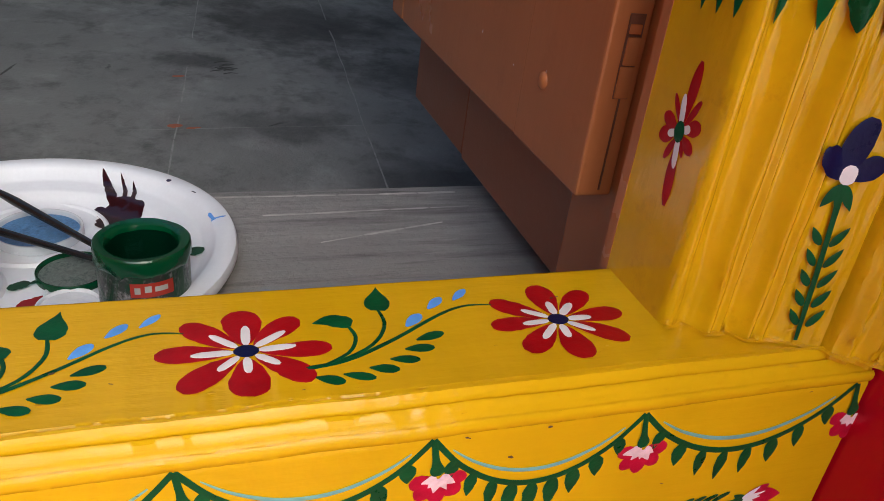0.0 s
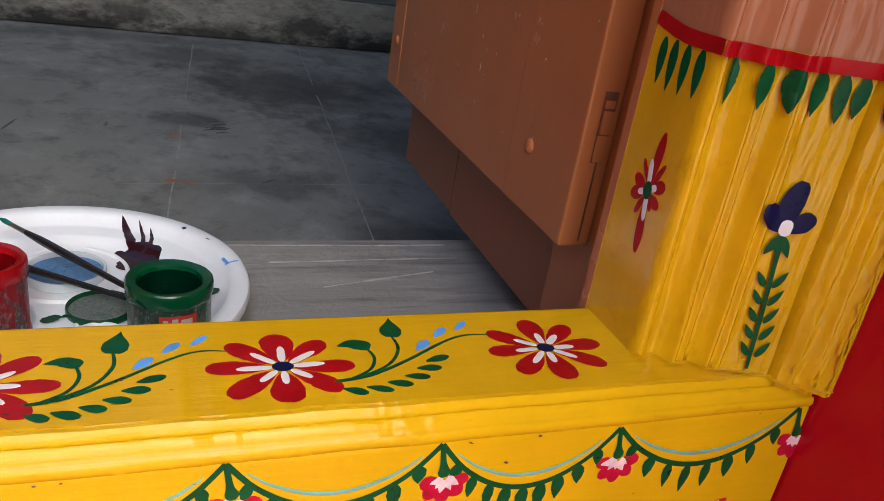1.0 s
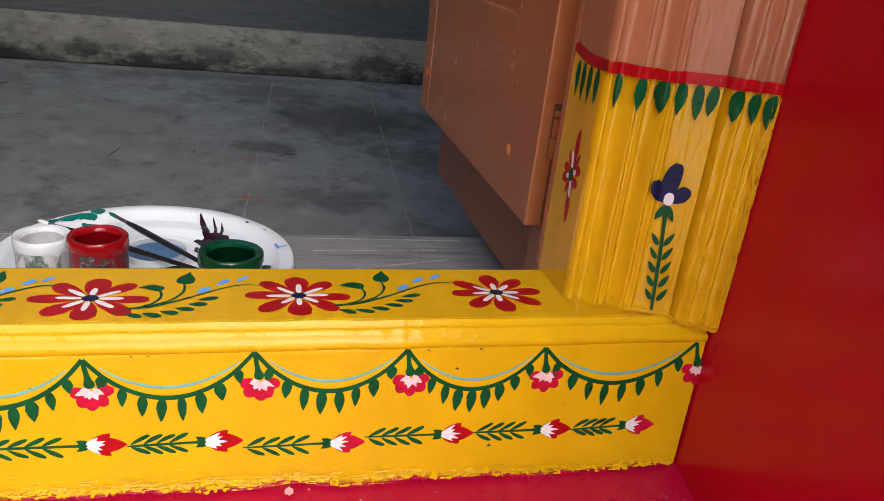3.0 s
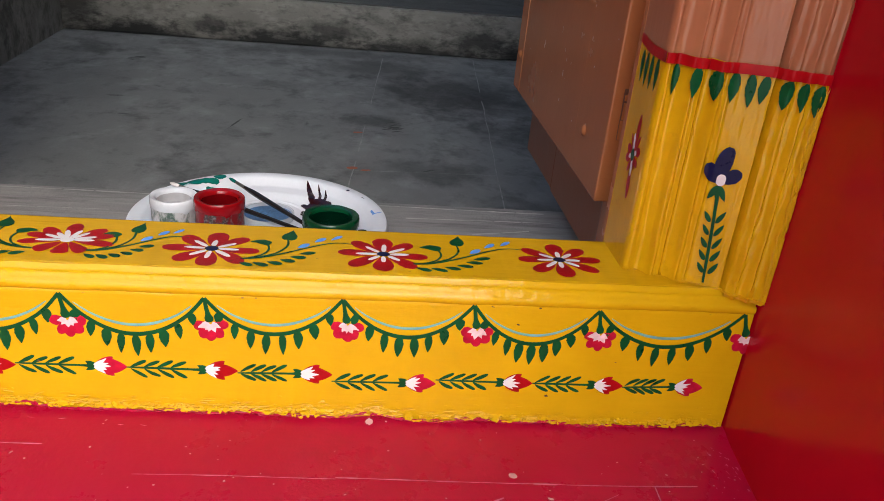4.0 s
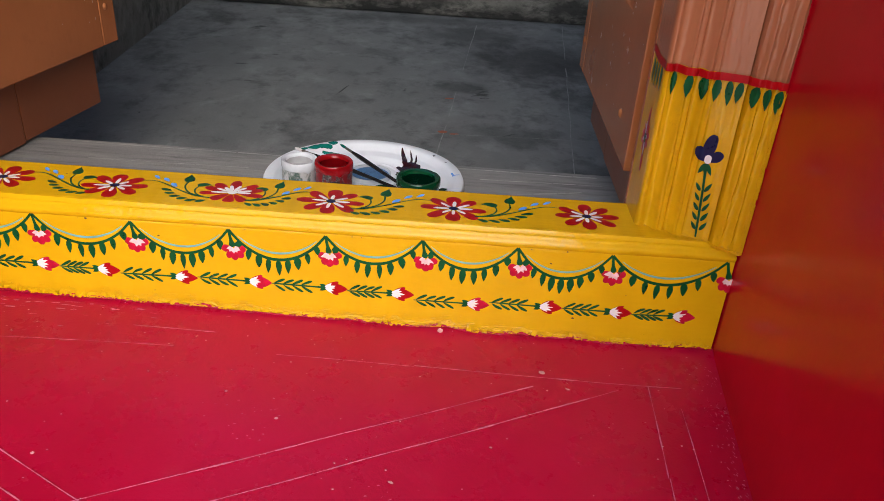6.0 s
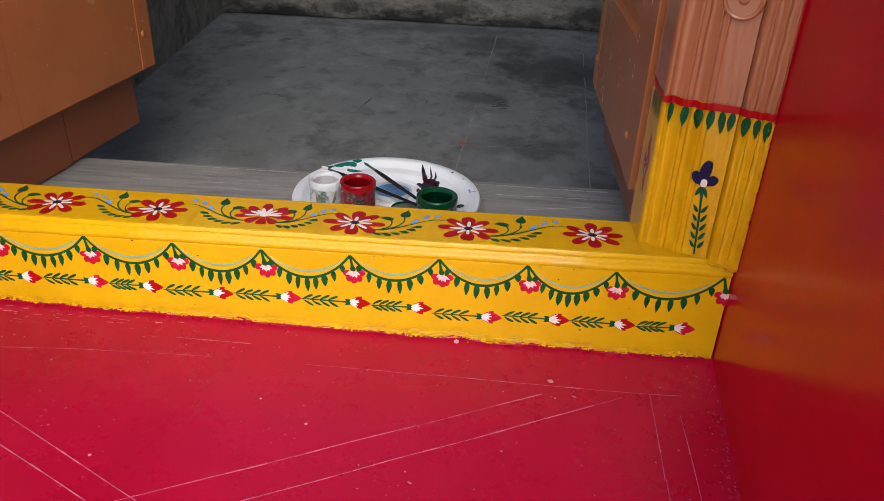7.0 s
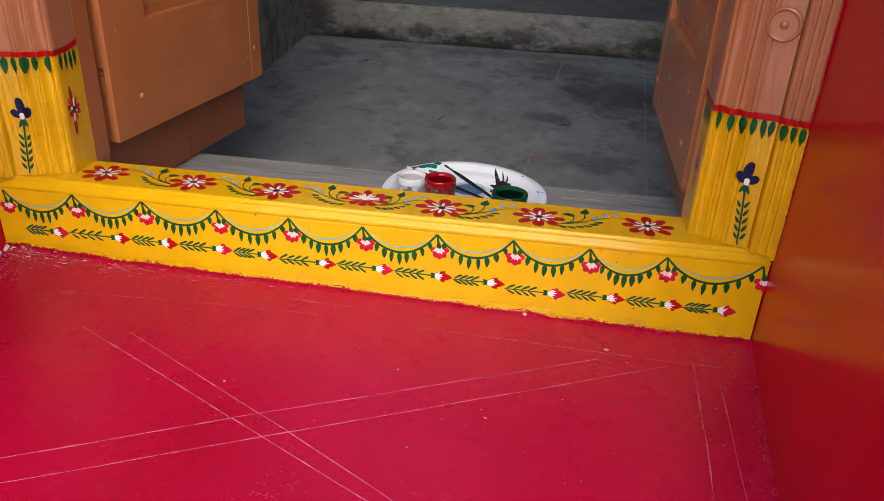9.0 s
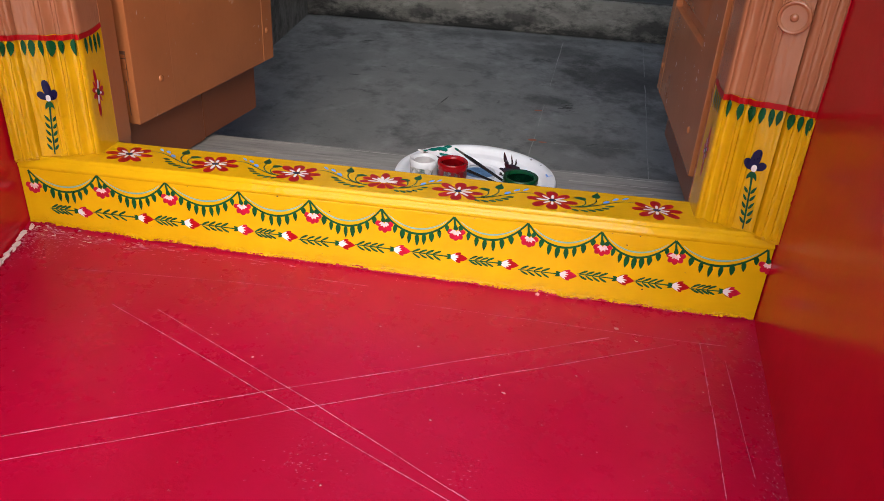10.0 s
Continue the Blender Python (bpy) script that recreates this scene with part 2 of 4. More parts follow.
def floor_z(x, y):
    """The porch floor falls to the east and is trowelled up to the foot of the threshold."""
    return max(0.0, 0.021 * (0.45 - x)) + 0.006 * math.exp(-((x - X_L) ** 2 + y ** 2) / 0.006) + 0.006 * math.exp(-(abs(y) / 0.012)) * (0.6 + noise.noise((x * 20, 0, 1)))


def wall_r(y):
    return X_R + 0.0022 + 0.105 * min(y, 0.0)


def wall_l(y):
    return X_L - 0.002 - 0.20 * min(y, 0.0)


# ---------- structure ----------
bm = bmesh.new()
bmesh.ops.create_grid(bm, x_segments=2, y_segments=2, size=400)
for v in bm.verts:
    v.co.z = -0.16
tagged(link_mesh("ground", bm, earth), "pale bare earth outside the porch", "ground", kind="structure")

bm = bmesh.new()
nx, ny = 90, 60
grid = [[bm.verts.new((-1.4 + 2.8 * i / nx, 0.03 - 0.88 * (j / ny) ** 1.2, 0)) for i in range(nx + 1)] for j in range(ny + 1)]
for row in grid:
    for v in row:
        v.co.z = floor_z(v.co.x, v.co.y) + 0.0012 * noise.noise((v.co.x * 7, v.co.y * 7, 3))
for j in range(ny):
    for i in range(nx):
        bm.faces.new((grid[j][i], grid[j + 1][i], grid[j + 1][i + 1], grid[j][i + 1]))
floor = tagged(link_mesh("floor", bm, red_floor), "glossy crimson painted cement floor with scored lines", "floor", kind="structure")
box(-1.4, 1.4, -0.85, 0.02, -0.20, -0.012).to_mesh(me := bpy.data.meshes.new("plinth"))
me.materials.append(plaster)
tagged(new("plinth", me), "cement plinth under the porch floor", "plinth", kind="structure")


def side_wall(name, edge, sign, material, label, high=2.5):
    ys = [0.09, 0.0] + [-0.7 * k / 14 for k in range(1, 15)]
    zs = [-0.02 + high * k / 40 for k in range(41)]
    bm = bmesh.new()
    vs = [[bm.verts.new((edge(y) + 0.0010 * noise.noise((y * 9, z * 9, sign)), y, z)) for z in zs] for y in ys]
    for a, b in zip(vs, vs[1:]):
        for k in range(40):
            bm.faces.new((a[k], a[k + 1], b[k + 1], b[k]))
    far = edge(0) + sign * 0.8
    ends = [[bm.verts.new((far, y, z)) for z in zs] for y in (ys[-1], ys[0])]
    for a, b in ((vs[-1], ends[0]), (ends[0], ends[1]), (ends[1], vs[0])):
        for k in range(40):
            bm.faces.new((a[k], a[k + 1], b[k + 1], b[k]))
    bmesh.ops.recalc_face_normals(bm, faces=bm.faces)
    return tagged(link_mesh(name, bm, material), label, "wall", kind="structure")


side_wall("wall_east", wall_r, 1, red_wall, "deep red glossy painted wall beside the door frame")
side_wall("wall_west", wall_l, -1, red_wall, "deep red painted wall with a chipped lower edge", 1.1)
tagged(link_mesh("lintel_wall", box(-1.4, 1.4, -0.70, 0.13, 2.10, 2.52), red_wall), "red painted wall above the doorway", "wall", kind="structure")

tagged(link_mesh("inner_ledge", box(-0.75, 0.75, BACK + 0.001, 0.460, ROOM - 0.05, LEDGE, 0.006), cement_ledge), "worn grey cement ledge behind the threshold", "ledge", kind="structure")
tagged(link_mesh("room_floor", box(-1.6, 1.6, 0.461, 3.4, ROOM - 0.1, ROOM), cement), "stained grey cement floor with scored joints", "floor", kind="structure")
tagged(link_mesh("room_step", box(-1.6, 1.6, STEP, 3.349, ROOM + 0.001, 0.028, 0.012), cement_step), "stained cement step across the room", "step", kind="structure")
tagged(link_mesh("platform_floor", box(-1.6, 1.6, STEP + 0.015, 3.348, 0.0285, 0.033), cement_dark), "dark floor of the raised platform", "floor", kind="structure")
tagged(link_mesh("wall_north", box(-1.6, 1.6, 3.35, 3.5, ROOM, 2.6), cement_dark), "dark rear wall of the room", "wall", kind="structure")


def west_x(y):
    return -0.70 - 0.054 * (min(y, 2.34) - 0.50)


bm = loft([[(west_x(y0), y0, z) for y0 in (0.45, 2.34, 3.35)] + [(-1.6, 3.35, z), (-1.6, 0.45, z)] for z in (ROOM - 0.02, 1.0)], closed=True)
tagged(link_mesh("wall_room_west", bm, cement_wall, smooth=False), "stained grey plaster side wall of the room", "wall", kind="structure")
tagged(link_mesh("wall_room_east", box(1.1, 1.6, 0.45, 3.35, ROOM - 0.02, 2.6), cement_wall), "stained grey plaster side wall", "wall", kind="structure")
for s, n in ((-1, "wall_front_west"), (1, "wall_front_east")):
    x0, x1 = sorted((s * (abs(X_L if s < 0 else X_R) + 0.004), s * 1.6))
    tagged(link_mesh(n, box(x0, x1, 0.10, 0.45, ROOM, 2.6), cement_wall), "thick plastered wall beside the doorway", "wall", kind="structure")
tagged(link_mesh("wall_front_above", box(X_L, X_R, 0.131, 0.45, 2.10, 2.6), cement_wall), "plastered wall above the doorway", "wall", kind="structure")
# out of view; kept short so that open sky lights the room
tagged(link_mesh("ceiling", box(-1.6, 1.6, 0.13, 0.46, 2.6, 2.7), plaster), "plain plastered slab over the inner side of the doorway", "ceiling", kind="structure")
# unseen slab, added to keep the sky off the room's east side
tagged(link_mesh("unseen_ceiling_east", box(0.40, 1.6, 0.461, 3.35, 2.6, 2.7), plaster), "unseen plain slab added over the room's east side to shade it", "ceiling", kind="structure")
# unseen too: blocks high sun and sky so the porch is lit from the front
tagged(link_mesh("unseen_porch_roof", box(-1.4, 1.4, -0.9, 0.13, 2.52, 2.64), plaster), "unseen plastered slab added over the porch to shade it", "roof", kind="structure")

for n in ("inner_ledge", "room_step"):
    bpy.data.objects[n].data.set_sharp_from_angle(angle=radians(20))

# ---------- threshold ----------
PROFILE = [(BACK, 0.0), (BACK, 0.138), (0.1035, 0.1425), (0.1020, 0.1437), (0.1005, TOP), (0.0985, TOP), (0.0155, TOP), (0.0142, TOP), (0.0130, 0.1430), (0.0122, 0.1430), (0.0112, 0.1449),
           (0.0095, 0.1447), (0.0075, 0.1418), (0.0069, 0.1390), (0.0060, 0.1387), (0.0052, 0.1402), (0.0036, 0.1392), (0.0020, 0.1355), (0.0013, 0.1330), (0.0008, 0.1325), (0.0, 0.1334),
           (-0.0012, 0.1318), (-0.0014, 0.1290), (-0.0006, 0.1266), (0.0004, 0.1258), (0.0, 0.1245), (0.0, 0.1225), (0.0, 0.09), (0.0, 0.05), (0.0, 0.02), (0.0004, -0.015)]
xs = np.linspace(X_L, X_R, 800)
rings = []
for x in xs:
    ring = []
    for y, z in PROFILE:
        k = 0.0007 if z > 0.125 and y < 0.02 else 0.00025
        dy, dz = k * noise.noise((x * 25, z * 60, 5)), k * noise.noise((x * 25, y * 60, 9))
        if k > 0.0005:
            dy, dz = dy + 0.00030 * noise.noise((x * 130, z * 300, 1)), dz + 0.00030 * noise.noise((x * 110, y * 300, 3))
            worn = max(0.0, noise.noise((x * 9, y * 40, 8)) + 0.2)
            dy, dz = dy + 0.00045 * worn * noise.noise((x * 320, z * 700, 6)), dz + 0.00045 * worn * noise.noise((x * 300, y * 500, 12))
        if z < 0.03 and y < 0.02:
            dy -= 0.0018 * max(0, noise.noise((x * 60, z * 120, 2)))
        ring.append((x, y + dy, z + dz))
    rings.append(ring)
threshold = tagged(link_mesh("threshold", loft(rings, closed=True), yellow), "yellow enamelled wooden threshold painted with flowers and garlands", "threshold")

# ---------- jambs ----------
def mould_y(f):
    """Depth of the fluted front at the share f of the jamb's width: a splayed face with thin twin beads, shallow coves and one deep groove."""
    y = 0.0455 - 0.050 * f
    for c, h, w in ((0.030, 0.0040, 0.026), (0.195, 0.0044, 0.024), (0.255, 0.0026, 0.016), (0.370, 0.0044, 0.024), (0.430, 0.0026, 0.016),
                    (0.780, 0.0034, 0.022), (0.870, 0.0042, 0.024), (0.960, 0.0036, 0.024)):
        y -= h * math.exp(-((f - c) / w) ** 2)
    for c, h, w in ((0.115, 0.0034, 0.045), (0.300, 0.0036, 0.036), (0.712, 0.0085, 0.008)):
        y += h * math.exp(-((f - c) / w) ** 2)
    return y - (0.004 if f > 0.714 else 0.0)


MF = [k / 150 for k in range(151)]
MY = [mould_y(f) for f in MF]
MOULD = [(0.0, 0.112), (0.0, 0.0515), (0.0, 0.0500), (0.0, 0.0485)] + list(zip(MF, MY))[1:] + [(1.0, 0.112)]
MF, MY = [0.0] + MF[1:], [0.0485] + MY[1:]
PROUD = [min(MY[max(0, k - 3):k + 4]) for k in range(len(MY))]   # the skin that paint bridges over fine grooves


class Jamb:
    def __init__(self, sign, x_in, x_out, label, rear):
        self.sign, self.x_in, self.x_out = sign, x_in, x_out
        self.empty = tagged(new("door_jamb"), label, "door frame")
        self.empty.location = (x_in, 0.06, TOP)
        for name, z0, z1, mat in (("painted_foot", TOP - 0.004, BAND, yellow_jamb), ("upper_post", BAND, 2.098, brown_light)):
            zs = [z0 + (min(z1, 0.6) - z0) * k / 90 for k in range(91)] + ([z1] if z1 > 0.6 else [])
            rings = []
            for z in zs:
                ring = []
                for i, (f, y) in enumerate(MOULD):
                    x = x_in + (x_out - x_in) * f
                    w = 0.0006 if 3 < i < len(MOULD) - 1 else 0.0
                    ring.append((x + w * noise.noise((f * 30, z * 22, sign)), y + w * 1.6 * noise.noise((f * 22, z * 26, 4 + sign)) + ((0.0009 if f > 0.72 else 0.0003) * noise.noise((f * 60, z * 90, 7)) if w else 0.0), z))
                rings.append(ring)
            ob = part(name, loft(rings, closed=True), mat, self.empty)
            ob.matrix_parent_inverse = self.empty.matrix_basis.inverted()
        bm = box(*sorted((x_in + sign * 0.0015, x_in + sign * 0.0405)), 0.1045, rear - 0.0005, LEDGE + 0.001, TOP - 0.0045)
        ob = part("rear_post", bm, brown, self.empty)
        ob.matrix_parent_inverse = self.empty.matrix_basis.inverted()
        # the unpainted rear strip of the inner face and the rebate behind it
        for bm in (box(*sorted((x_in - sign * 0.0003, x_in + sign * 0.002)), 0.1045, rear, TOP - 0.004, 2.09), box(*sorted((x_in + sign * 0.031, x_in + sign * 0.070)), 0.1135, 0.215, LEDGE + 0.001, 2.09)):
            ob = part("rear_strip", bm, brown, self.empty)
            ob.matrix_parent_inverse = self.empty.matrix_basis.inverted()

    def front(self, u, v, h):
        """u: share of the width from the inner edge; v: height."""
        x = self.x_in + (self.x_out - self.x_in) * u
        y = float(np.interp(u, MF, PROUD))
        return (x - self.sign * 0.35 * h, y - 0.94 * h, v)

    def inner(self, u, v, h):
        return (self.x_in - self.sign * h, u, v)


jamb_r = Jamb(1, IN_R, X_R + 0.0008, "moulded wooden door jamb, brown above a yellow painted foot", 0.1125)
jamb_l = Jamb(-1, IN_L, X_L + 0.004, "moulded wooden door jamb, brown above a yellow painted foot, beside the west wall", 0.146)

# ---------- doors ----------
def door(name, hinge, free, sign, label, Z0=0.150):
    """A leaf that stands open; local x runs from hinge to free edge, local y is the side seen through the doorway."""
    hx, hy = hinge
    ang = math.degrees(math.atan2(free[1] - hy, free[0] - hx))
    width = math.hypot(free[0] - hx, free[1] - hy)
    ob = tagged(new(name), label, "door", kind="structure")
    ob.matrix_world = pose(hx, hy, 0, 0, 0, ang)
    s = sign                       # +1: the visible face looks to local +y
    T, Z1 = 0.026, 2.02

    def slab(n, x0, x1, z0, z1, y0, y1, mat=brown, bevel=0.002, lab=""):
        a, b = sorted((s * y0, s * y1))
        made = part(n, box(x0, x1, a, b, z0, z1, bevel), mat, ob, lab)
        made.data.shade_flat()
        return made
    slab("bottom_rail", 0.1112, width - 0.0452, Z0, 0.345, -T, -0.0008)
    slab("hinge_stile", 0.0, 0.111, Z0 + 0.0004, Z1, -T, 0)
    slab("lock_stile", width - 0.045, width, Z0 + 0.0008, Z1, -T, 0)
    slab("middle_rail", 0.1112, width - 0.0452, 0.95, 1.07, -T, -0.0008)
    slab("top_rail", 0.1112, width - 0.0452, 1.90, Z1, -T, -0.0008)
    for z0, z1 in ((0.345, 0.95), (1.07, 1.90)):
        slab("panel", 0.1112, width - 0.0452, z0, z1, -T + 0.008, -0.013, brown, 0.0)
        a, b = 0.150, width - 0.082
        bm = loft([[(0.128, s * -0.0128, z0 + 0.016), (width - 0.062, s * -0.0128, z0 + 0.016), (width - 0.062, s * -0.0128, z1 - 0.016), (0.128, s * -0.0128, z1 - 0.016)],
                   [(a, s * -0.003, z0 + 0.040), (b, s * -0.003, z0 + 0.040), (b, s * -0.003, z1 - 0.040), (a, s * -0.003, z1 - 0.040)]], closed=True)
        part("raised_field", bm, brown, ob)
    for x, z in ((0.075, 0.215), (width - 0.028, 0.218)):
        bm = lathe([(0.0, 0.0032), (0.0032, 0.0030), (0.0058, 0.0016), (0.0066, 0.0)], 16)
        bmesh.ops.rotate(bm, verts=bm.verts, matrix=Matrix.Rotation(radians(-90 * s), 3, "X"))
        bmesh.ops.translate(bm, verts=bm.verts, vec=(x, 0.0, z))
        part("screw_head", bm, brown, ob)
    return ob, slab, width


d1, slab1, w1 = door("door_1", (0.4955, 0.164), (0.4965, 0.667), 1, "brown painted panelled door leaf standing open with a lower weather board", 0.161)
d2, slab2, w2 = door("door_2", (-0.4520, 0.170), (-0.3750, 0.664), -1, "brown painted panelled door leaf standing open with a split weather board")
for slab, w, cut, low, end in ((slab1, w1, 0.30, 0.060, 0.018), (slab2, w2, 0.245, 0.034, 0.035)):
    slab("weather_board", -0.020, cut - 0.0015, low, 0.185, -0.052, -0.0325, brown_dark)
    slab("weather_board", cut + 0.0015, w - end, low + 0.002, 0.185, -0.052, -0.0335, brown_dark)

# ---------- hand-painted motifs: brush strokes with a little body ----------
PETAL = (0.16, 0.42, 0.66, 0.85, 0.97, 1.0, 0.94, 0.74, 0.30)
LEAF = (0.28, 0.74, 0.95, 1.0, 0.95, 0.82, 0.62, 0.36, 0.04)
DAB = (0.35, 0.80, 0.97, 1.0, 1.0, 1.0, 0.95, 0.78, 0.32)
LINE = (0.55, 0.9, 1.0, 1.0, 1.0, 1.0, 1.0, 0.9, 0.5)
rng = random.Random(11)


def spline(pts, n):
    """n + 1 points on a smooth curve through pts."""
    if len(pts) == 2:
        (ax, ay), (bx, by) = pts
        return [(ax + (bx - ax) * i / n, ay + (by - ay) * i / n) for i in range(n + 1)]
    p = [pts[0], *pts, pts[-1]]
    out, seg = [], len(pts) - 1
    for i in range(n + 1):
        s = min(i / n * seg, seg - 1e-6)
        k, t = int(s), s - int(s)
        a, b, c, d = p[k], p[k + 1], p[k + 2], p[k + 3]
        out.append(tuple(0.5 * (2 * b[q] + (c[q] - a[q]) * t + (2 * a[q] - 5 * b[q] + 4 * c[q] - d[q]) * t * t + (3 * b[q] - a[q] - 3 * c[q] + d[q]) * t ** 3) for q in (0, 1)))
    return out


def stroke(bm, surf, pts, width, shape=LINE, n=12, lift=0.0002, wobble=0.08):
    """One brush stroke of the given full width laid on surf(u, v, height)."""
    line = spline(pts, n)
    w0, ph = width * (1 + wobble * rng.uniform(-1, 1)), rng.uniform(0, 9)
    rows = []
    for i, (u, v) in enumerate(line):
        (ua, va), (ub, vb) = line[max(0, i - 1)], line[min(n, i + 1)]
        d = math.hypot(ub - ua, vb - va) or 1.0
        nu, nv = -(vb - va) / d, (ub - ua) / d
        w = 0.5 * w0 * float(np.interp(i / n * 8, range(9), shape))
        wl, wr = (w * (1 + wobble * noise.noise((ph + s, i * 0.9, 0.3))) for s in (0, 7))
        rows.append([bm.verts.new(surf(u + nu * wl * k if k > 0 else u + nu * wr * k, v + (nv * wl if k > 0 else nv * wr) * k, h))
                     for k, h in ((1, lift - 0.00012), (0.6, lift), (0, lift * 0.9), (-0.6, lift), (-1, lift - 0.00012))])
    for a, b in zip(rows, rows[1:]):
        for k in range(4):
            bm.faces.new((a[k], a[k + 1], b[k + 1], b[k]))


def dab(name, surf, pts, width, shape, material, parent, n=10, lift=0.0002, wobble=0.08, label=""):
    bm = bmesh.new()
    stroke(bm, surf, pts, width, shape, n, lift, wobble)
    ob = part(name, bm, material, parent, label)
    if parent.type == "EMPTY":
        ob.matrix_parent_inverse = parent.matrix_basis.inverted()
    return ob


def on_top(u, v, h):
    return (u, v, TOP + 0.0003 + h)


def on_front(u, v, h):
    return (u, -0.0003 - h, v)


def finish(name, bm, material, parent, label=""):
    ob = part(name, bm, material, parent, label)
    if parent.type == "EMPTY":
        ob.matrix_parent_inverse = parent.matrix_basis.inverted()
    return ob


def disc(bm, surf, c, ru, rv, lift=0.0012):
    stroke(bm, surf, [(c[0] - ru, c[1]), (c[0] + ru, c[1])], 2 * rv, (0.2, 0.66, 0.87, 0.97, 1.0, 0.97, 0.87, 0.66, 0.2), 10, lift, 0.05)


def top_flower(cx, cy, turn, lotus=False):
    rx, ry = 0.0395, 0.0325
    angles = [k * 45 + turn for k in range(8)]
    if lotus:
        angles = [-8, 22, 52, 90, 128, 158, 188, 232, 270, 308]

    def at(r, a):
        return (cx + rx * r * math.cos(radians(a)), cy + ry * r * math.sin(radians(a)))
    nb = bmesh.new()
    disc(nb, on_top, (cx, cy), 0.0058, 0.0048, 0.0007)
    ob = part("painted_flower", nb, white if lotus else navy, threshold, "crimson flower with white strokes painted on the threshold")
    for a in angles:
        a += rng.uniform(-4, 4)
        ln = rng.uniform(0.95, 1.05) * (0.80 if lotus and 200 < a < 340 else 1.0)
        flat = abs(math.cos(radians(a)))
        dab("petal", on_top, [at(0.16, a), at(0.6, a + rng.uniform(-3, 3)), at(ln, a)], (0.0125 + 0.005 * (1 - flat)) * (0.85 if lotus else 1), PETAL, red, ob, 12)
    whites = [0, 25, 50, 75, 100, 125, 150, 180] if lotus else angles
    for a in whites:
        a += rng.uniform(-5, 5)
        dab("white_stroke", on_top, [at(0.14, a), at(rng.uniform(0.48, 0.64), a)], 0.0044, DAB, white, ob, 8, 0.0005)


FLOWERS = [(0.437, 0.055), (0.277, 0.051), (0.130, 0.048), (0.010, 0.053), (-0.131, 0.051), (-0.267, 0.053), (-0.415, 0.056)]
for i, (x, y) in enumerate(FLOWERS):
    top_flower(x, y, (2, 0, -3, 0, 3, -2, 1)[i], i == 3)


def vine(origin, to, k):
    """Stem, leaves, two buds and three blue dabs from a flower's foot to the next flower; k: +1 to the east, -1 to the west."""
    ox, oy = origin
    sc = abs(to[0] - ox) / 0.153
    slope = (to[1] - oy - 0.007) / abs(to[0] - ox)

    def q(x, y):
        return (ox + k * (x - 0.282) * sc, oy + (y - 0.047) + slope * (x - 0.282) * sc)
    ob = dab("painted_vine", on_top, [q(0.306, 0.031), q(0.326, 0.0355), q(0.349, 0.048), q(0.376, 0.066), q(0.392, 0.0725), q(0.407, 0.0715)], 0.0022, (1.3, 1.3, 1.2, 1.1, 1, 0.9, 0.8, 0.6, 0.3),
             green, threshold, 22, label="dark green vine with leaves and buds")
    dab("tendril", on_top, [q(0.312, 0.0315), q(0.326, 0.040), q(0.3315, 0.052), q(0.3290, 0.063)], 0.0020, LINE, green, ob, 12)
    dab("tendril", on_top, [q(0.316, 0.032), q(0.337, 0.044), q(0.347, 0.060), q(0.3465, 0.075)], 0.0020, LINE, green, ob, 14)
    dab("bud", on_top, [q(0.3465, 0.073), q(0.3500, 0.095)], 0.0130, (0.5, 0.9, 1.0, 0.98, 0.85, 0.62, 0.36, 0.15, 0.03), green, ob)
    dab("bud", on_top, [q(0.332, 0.0635), q(0.322, 0.067), q(0.3135, 0.0655)], 0.0100, (0.45, 0.9, 1.0, 0.98, 0.88, 0.66, 0.4, 0.2, 0.04), green, ob)
    for x0, y0, x1, y1 in ((0.309, 0.0245, 0.3210, 0.0195), (0.321, 0.0250, 0.3345, 0.0205), (0.333, 0.0280, 0.3460, 0.0250), (0.3435, 0.033, 0.3570, 0.0310),
                           (0.352, 0.0395, 0.3660, 0.0395), (0.359, 0.046, 0.3735, 0.0505)):
        dab("leaf", on_top, [q(x0, y0), q(x1, y1)], 0.0062, PETAL, green, ob, 9)
    for x, y, r in ((0.3615, 0.0630, 0.0064), (0.3760, 0.0770, 0.0060), (0.3910, 0.0835, 0.0047)):
        dab("blue_dab", on_top, [q(x - 0.0045, y - 0.0055), q(x + 0.0050, y + 0.0045)], r, PETAL, sky_blue, ob, 8)


for i in (3, 2, 1):
    vine(FLOWERS[i], FLOWERS[i - 1], 1)
for i in (3, 4, 5):
    vine(FLOWERS[i], FLOWERS[i + 1], -1)

PEAKS = [(0.596, 0.1255), (0.464, 0.124), (0.3545, 0.125), (0.244, 0.126), (0.1315, 0.123), (0.0185, 0.123), (-0.0955, 0.1245), (-0.210, 0.126), (-0.330, 0.128), (-0.444, 0.127), (-0.561, 0.1235)]


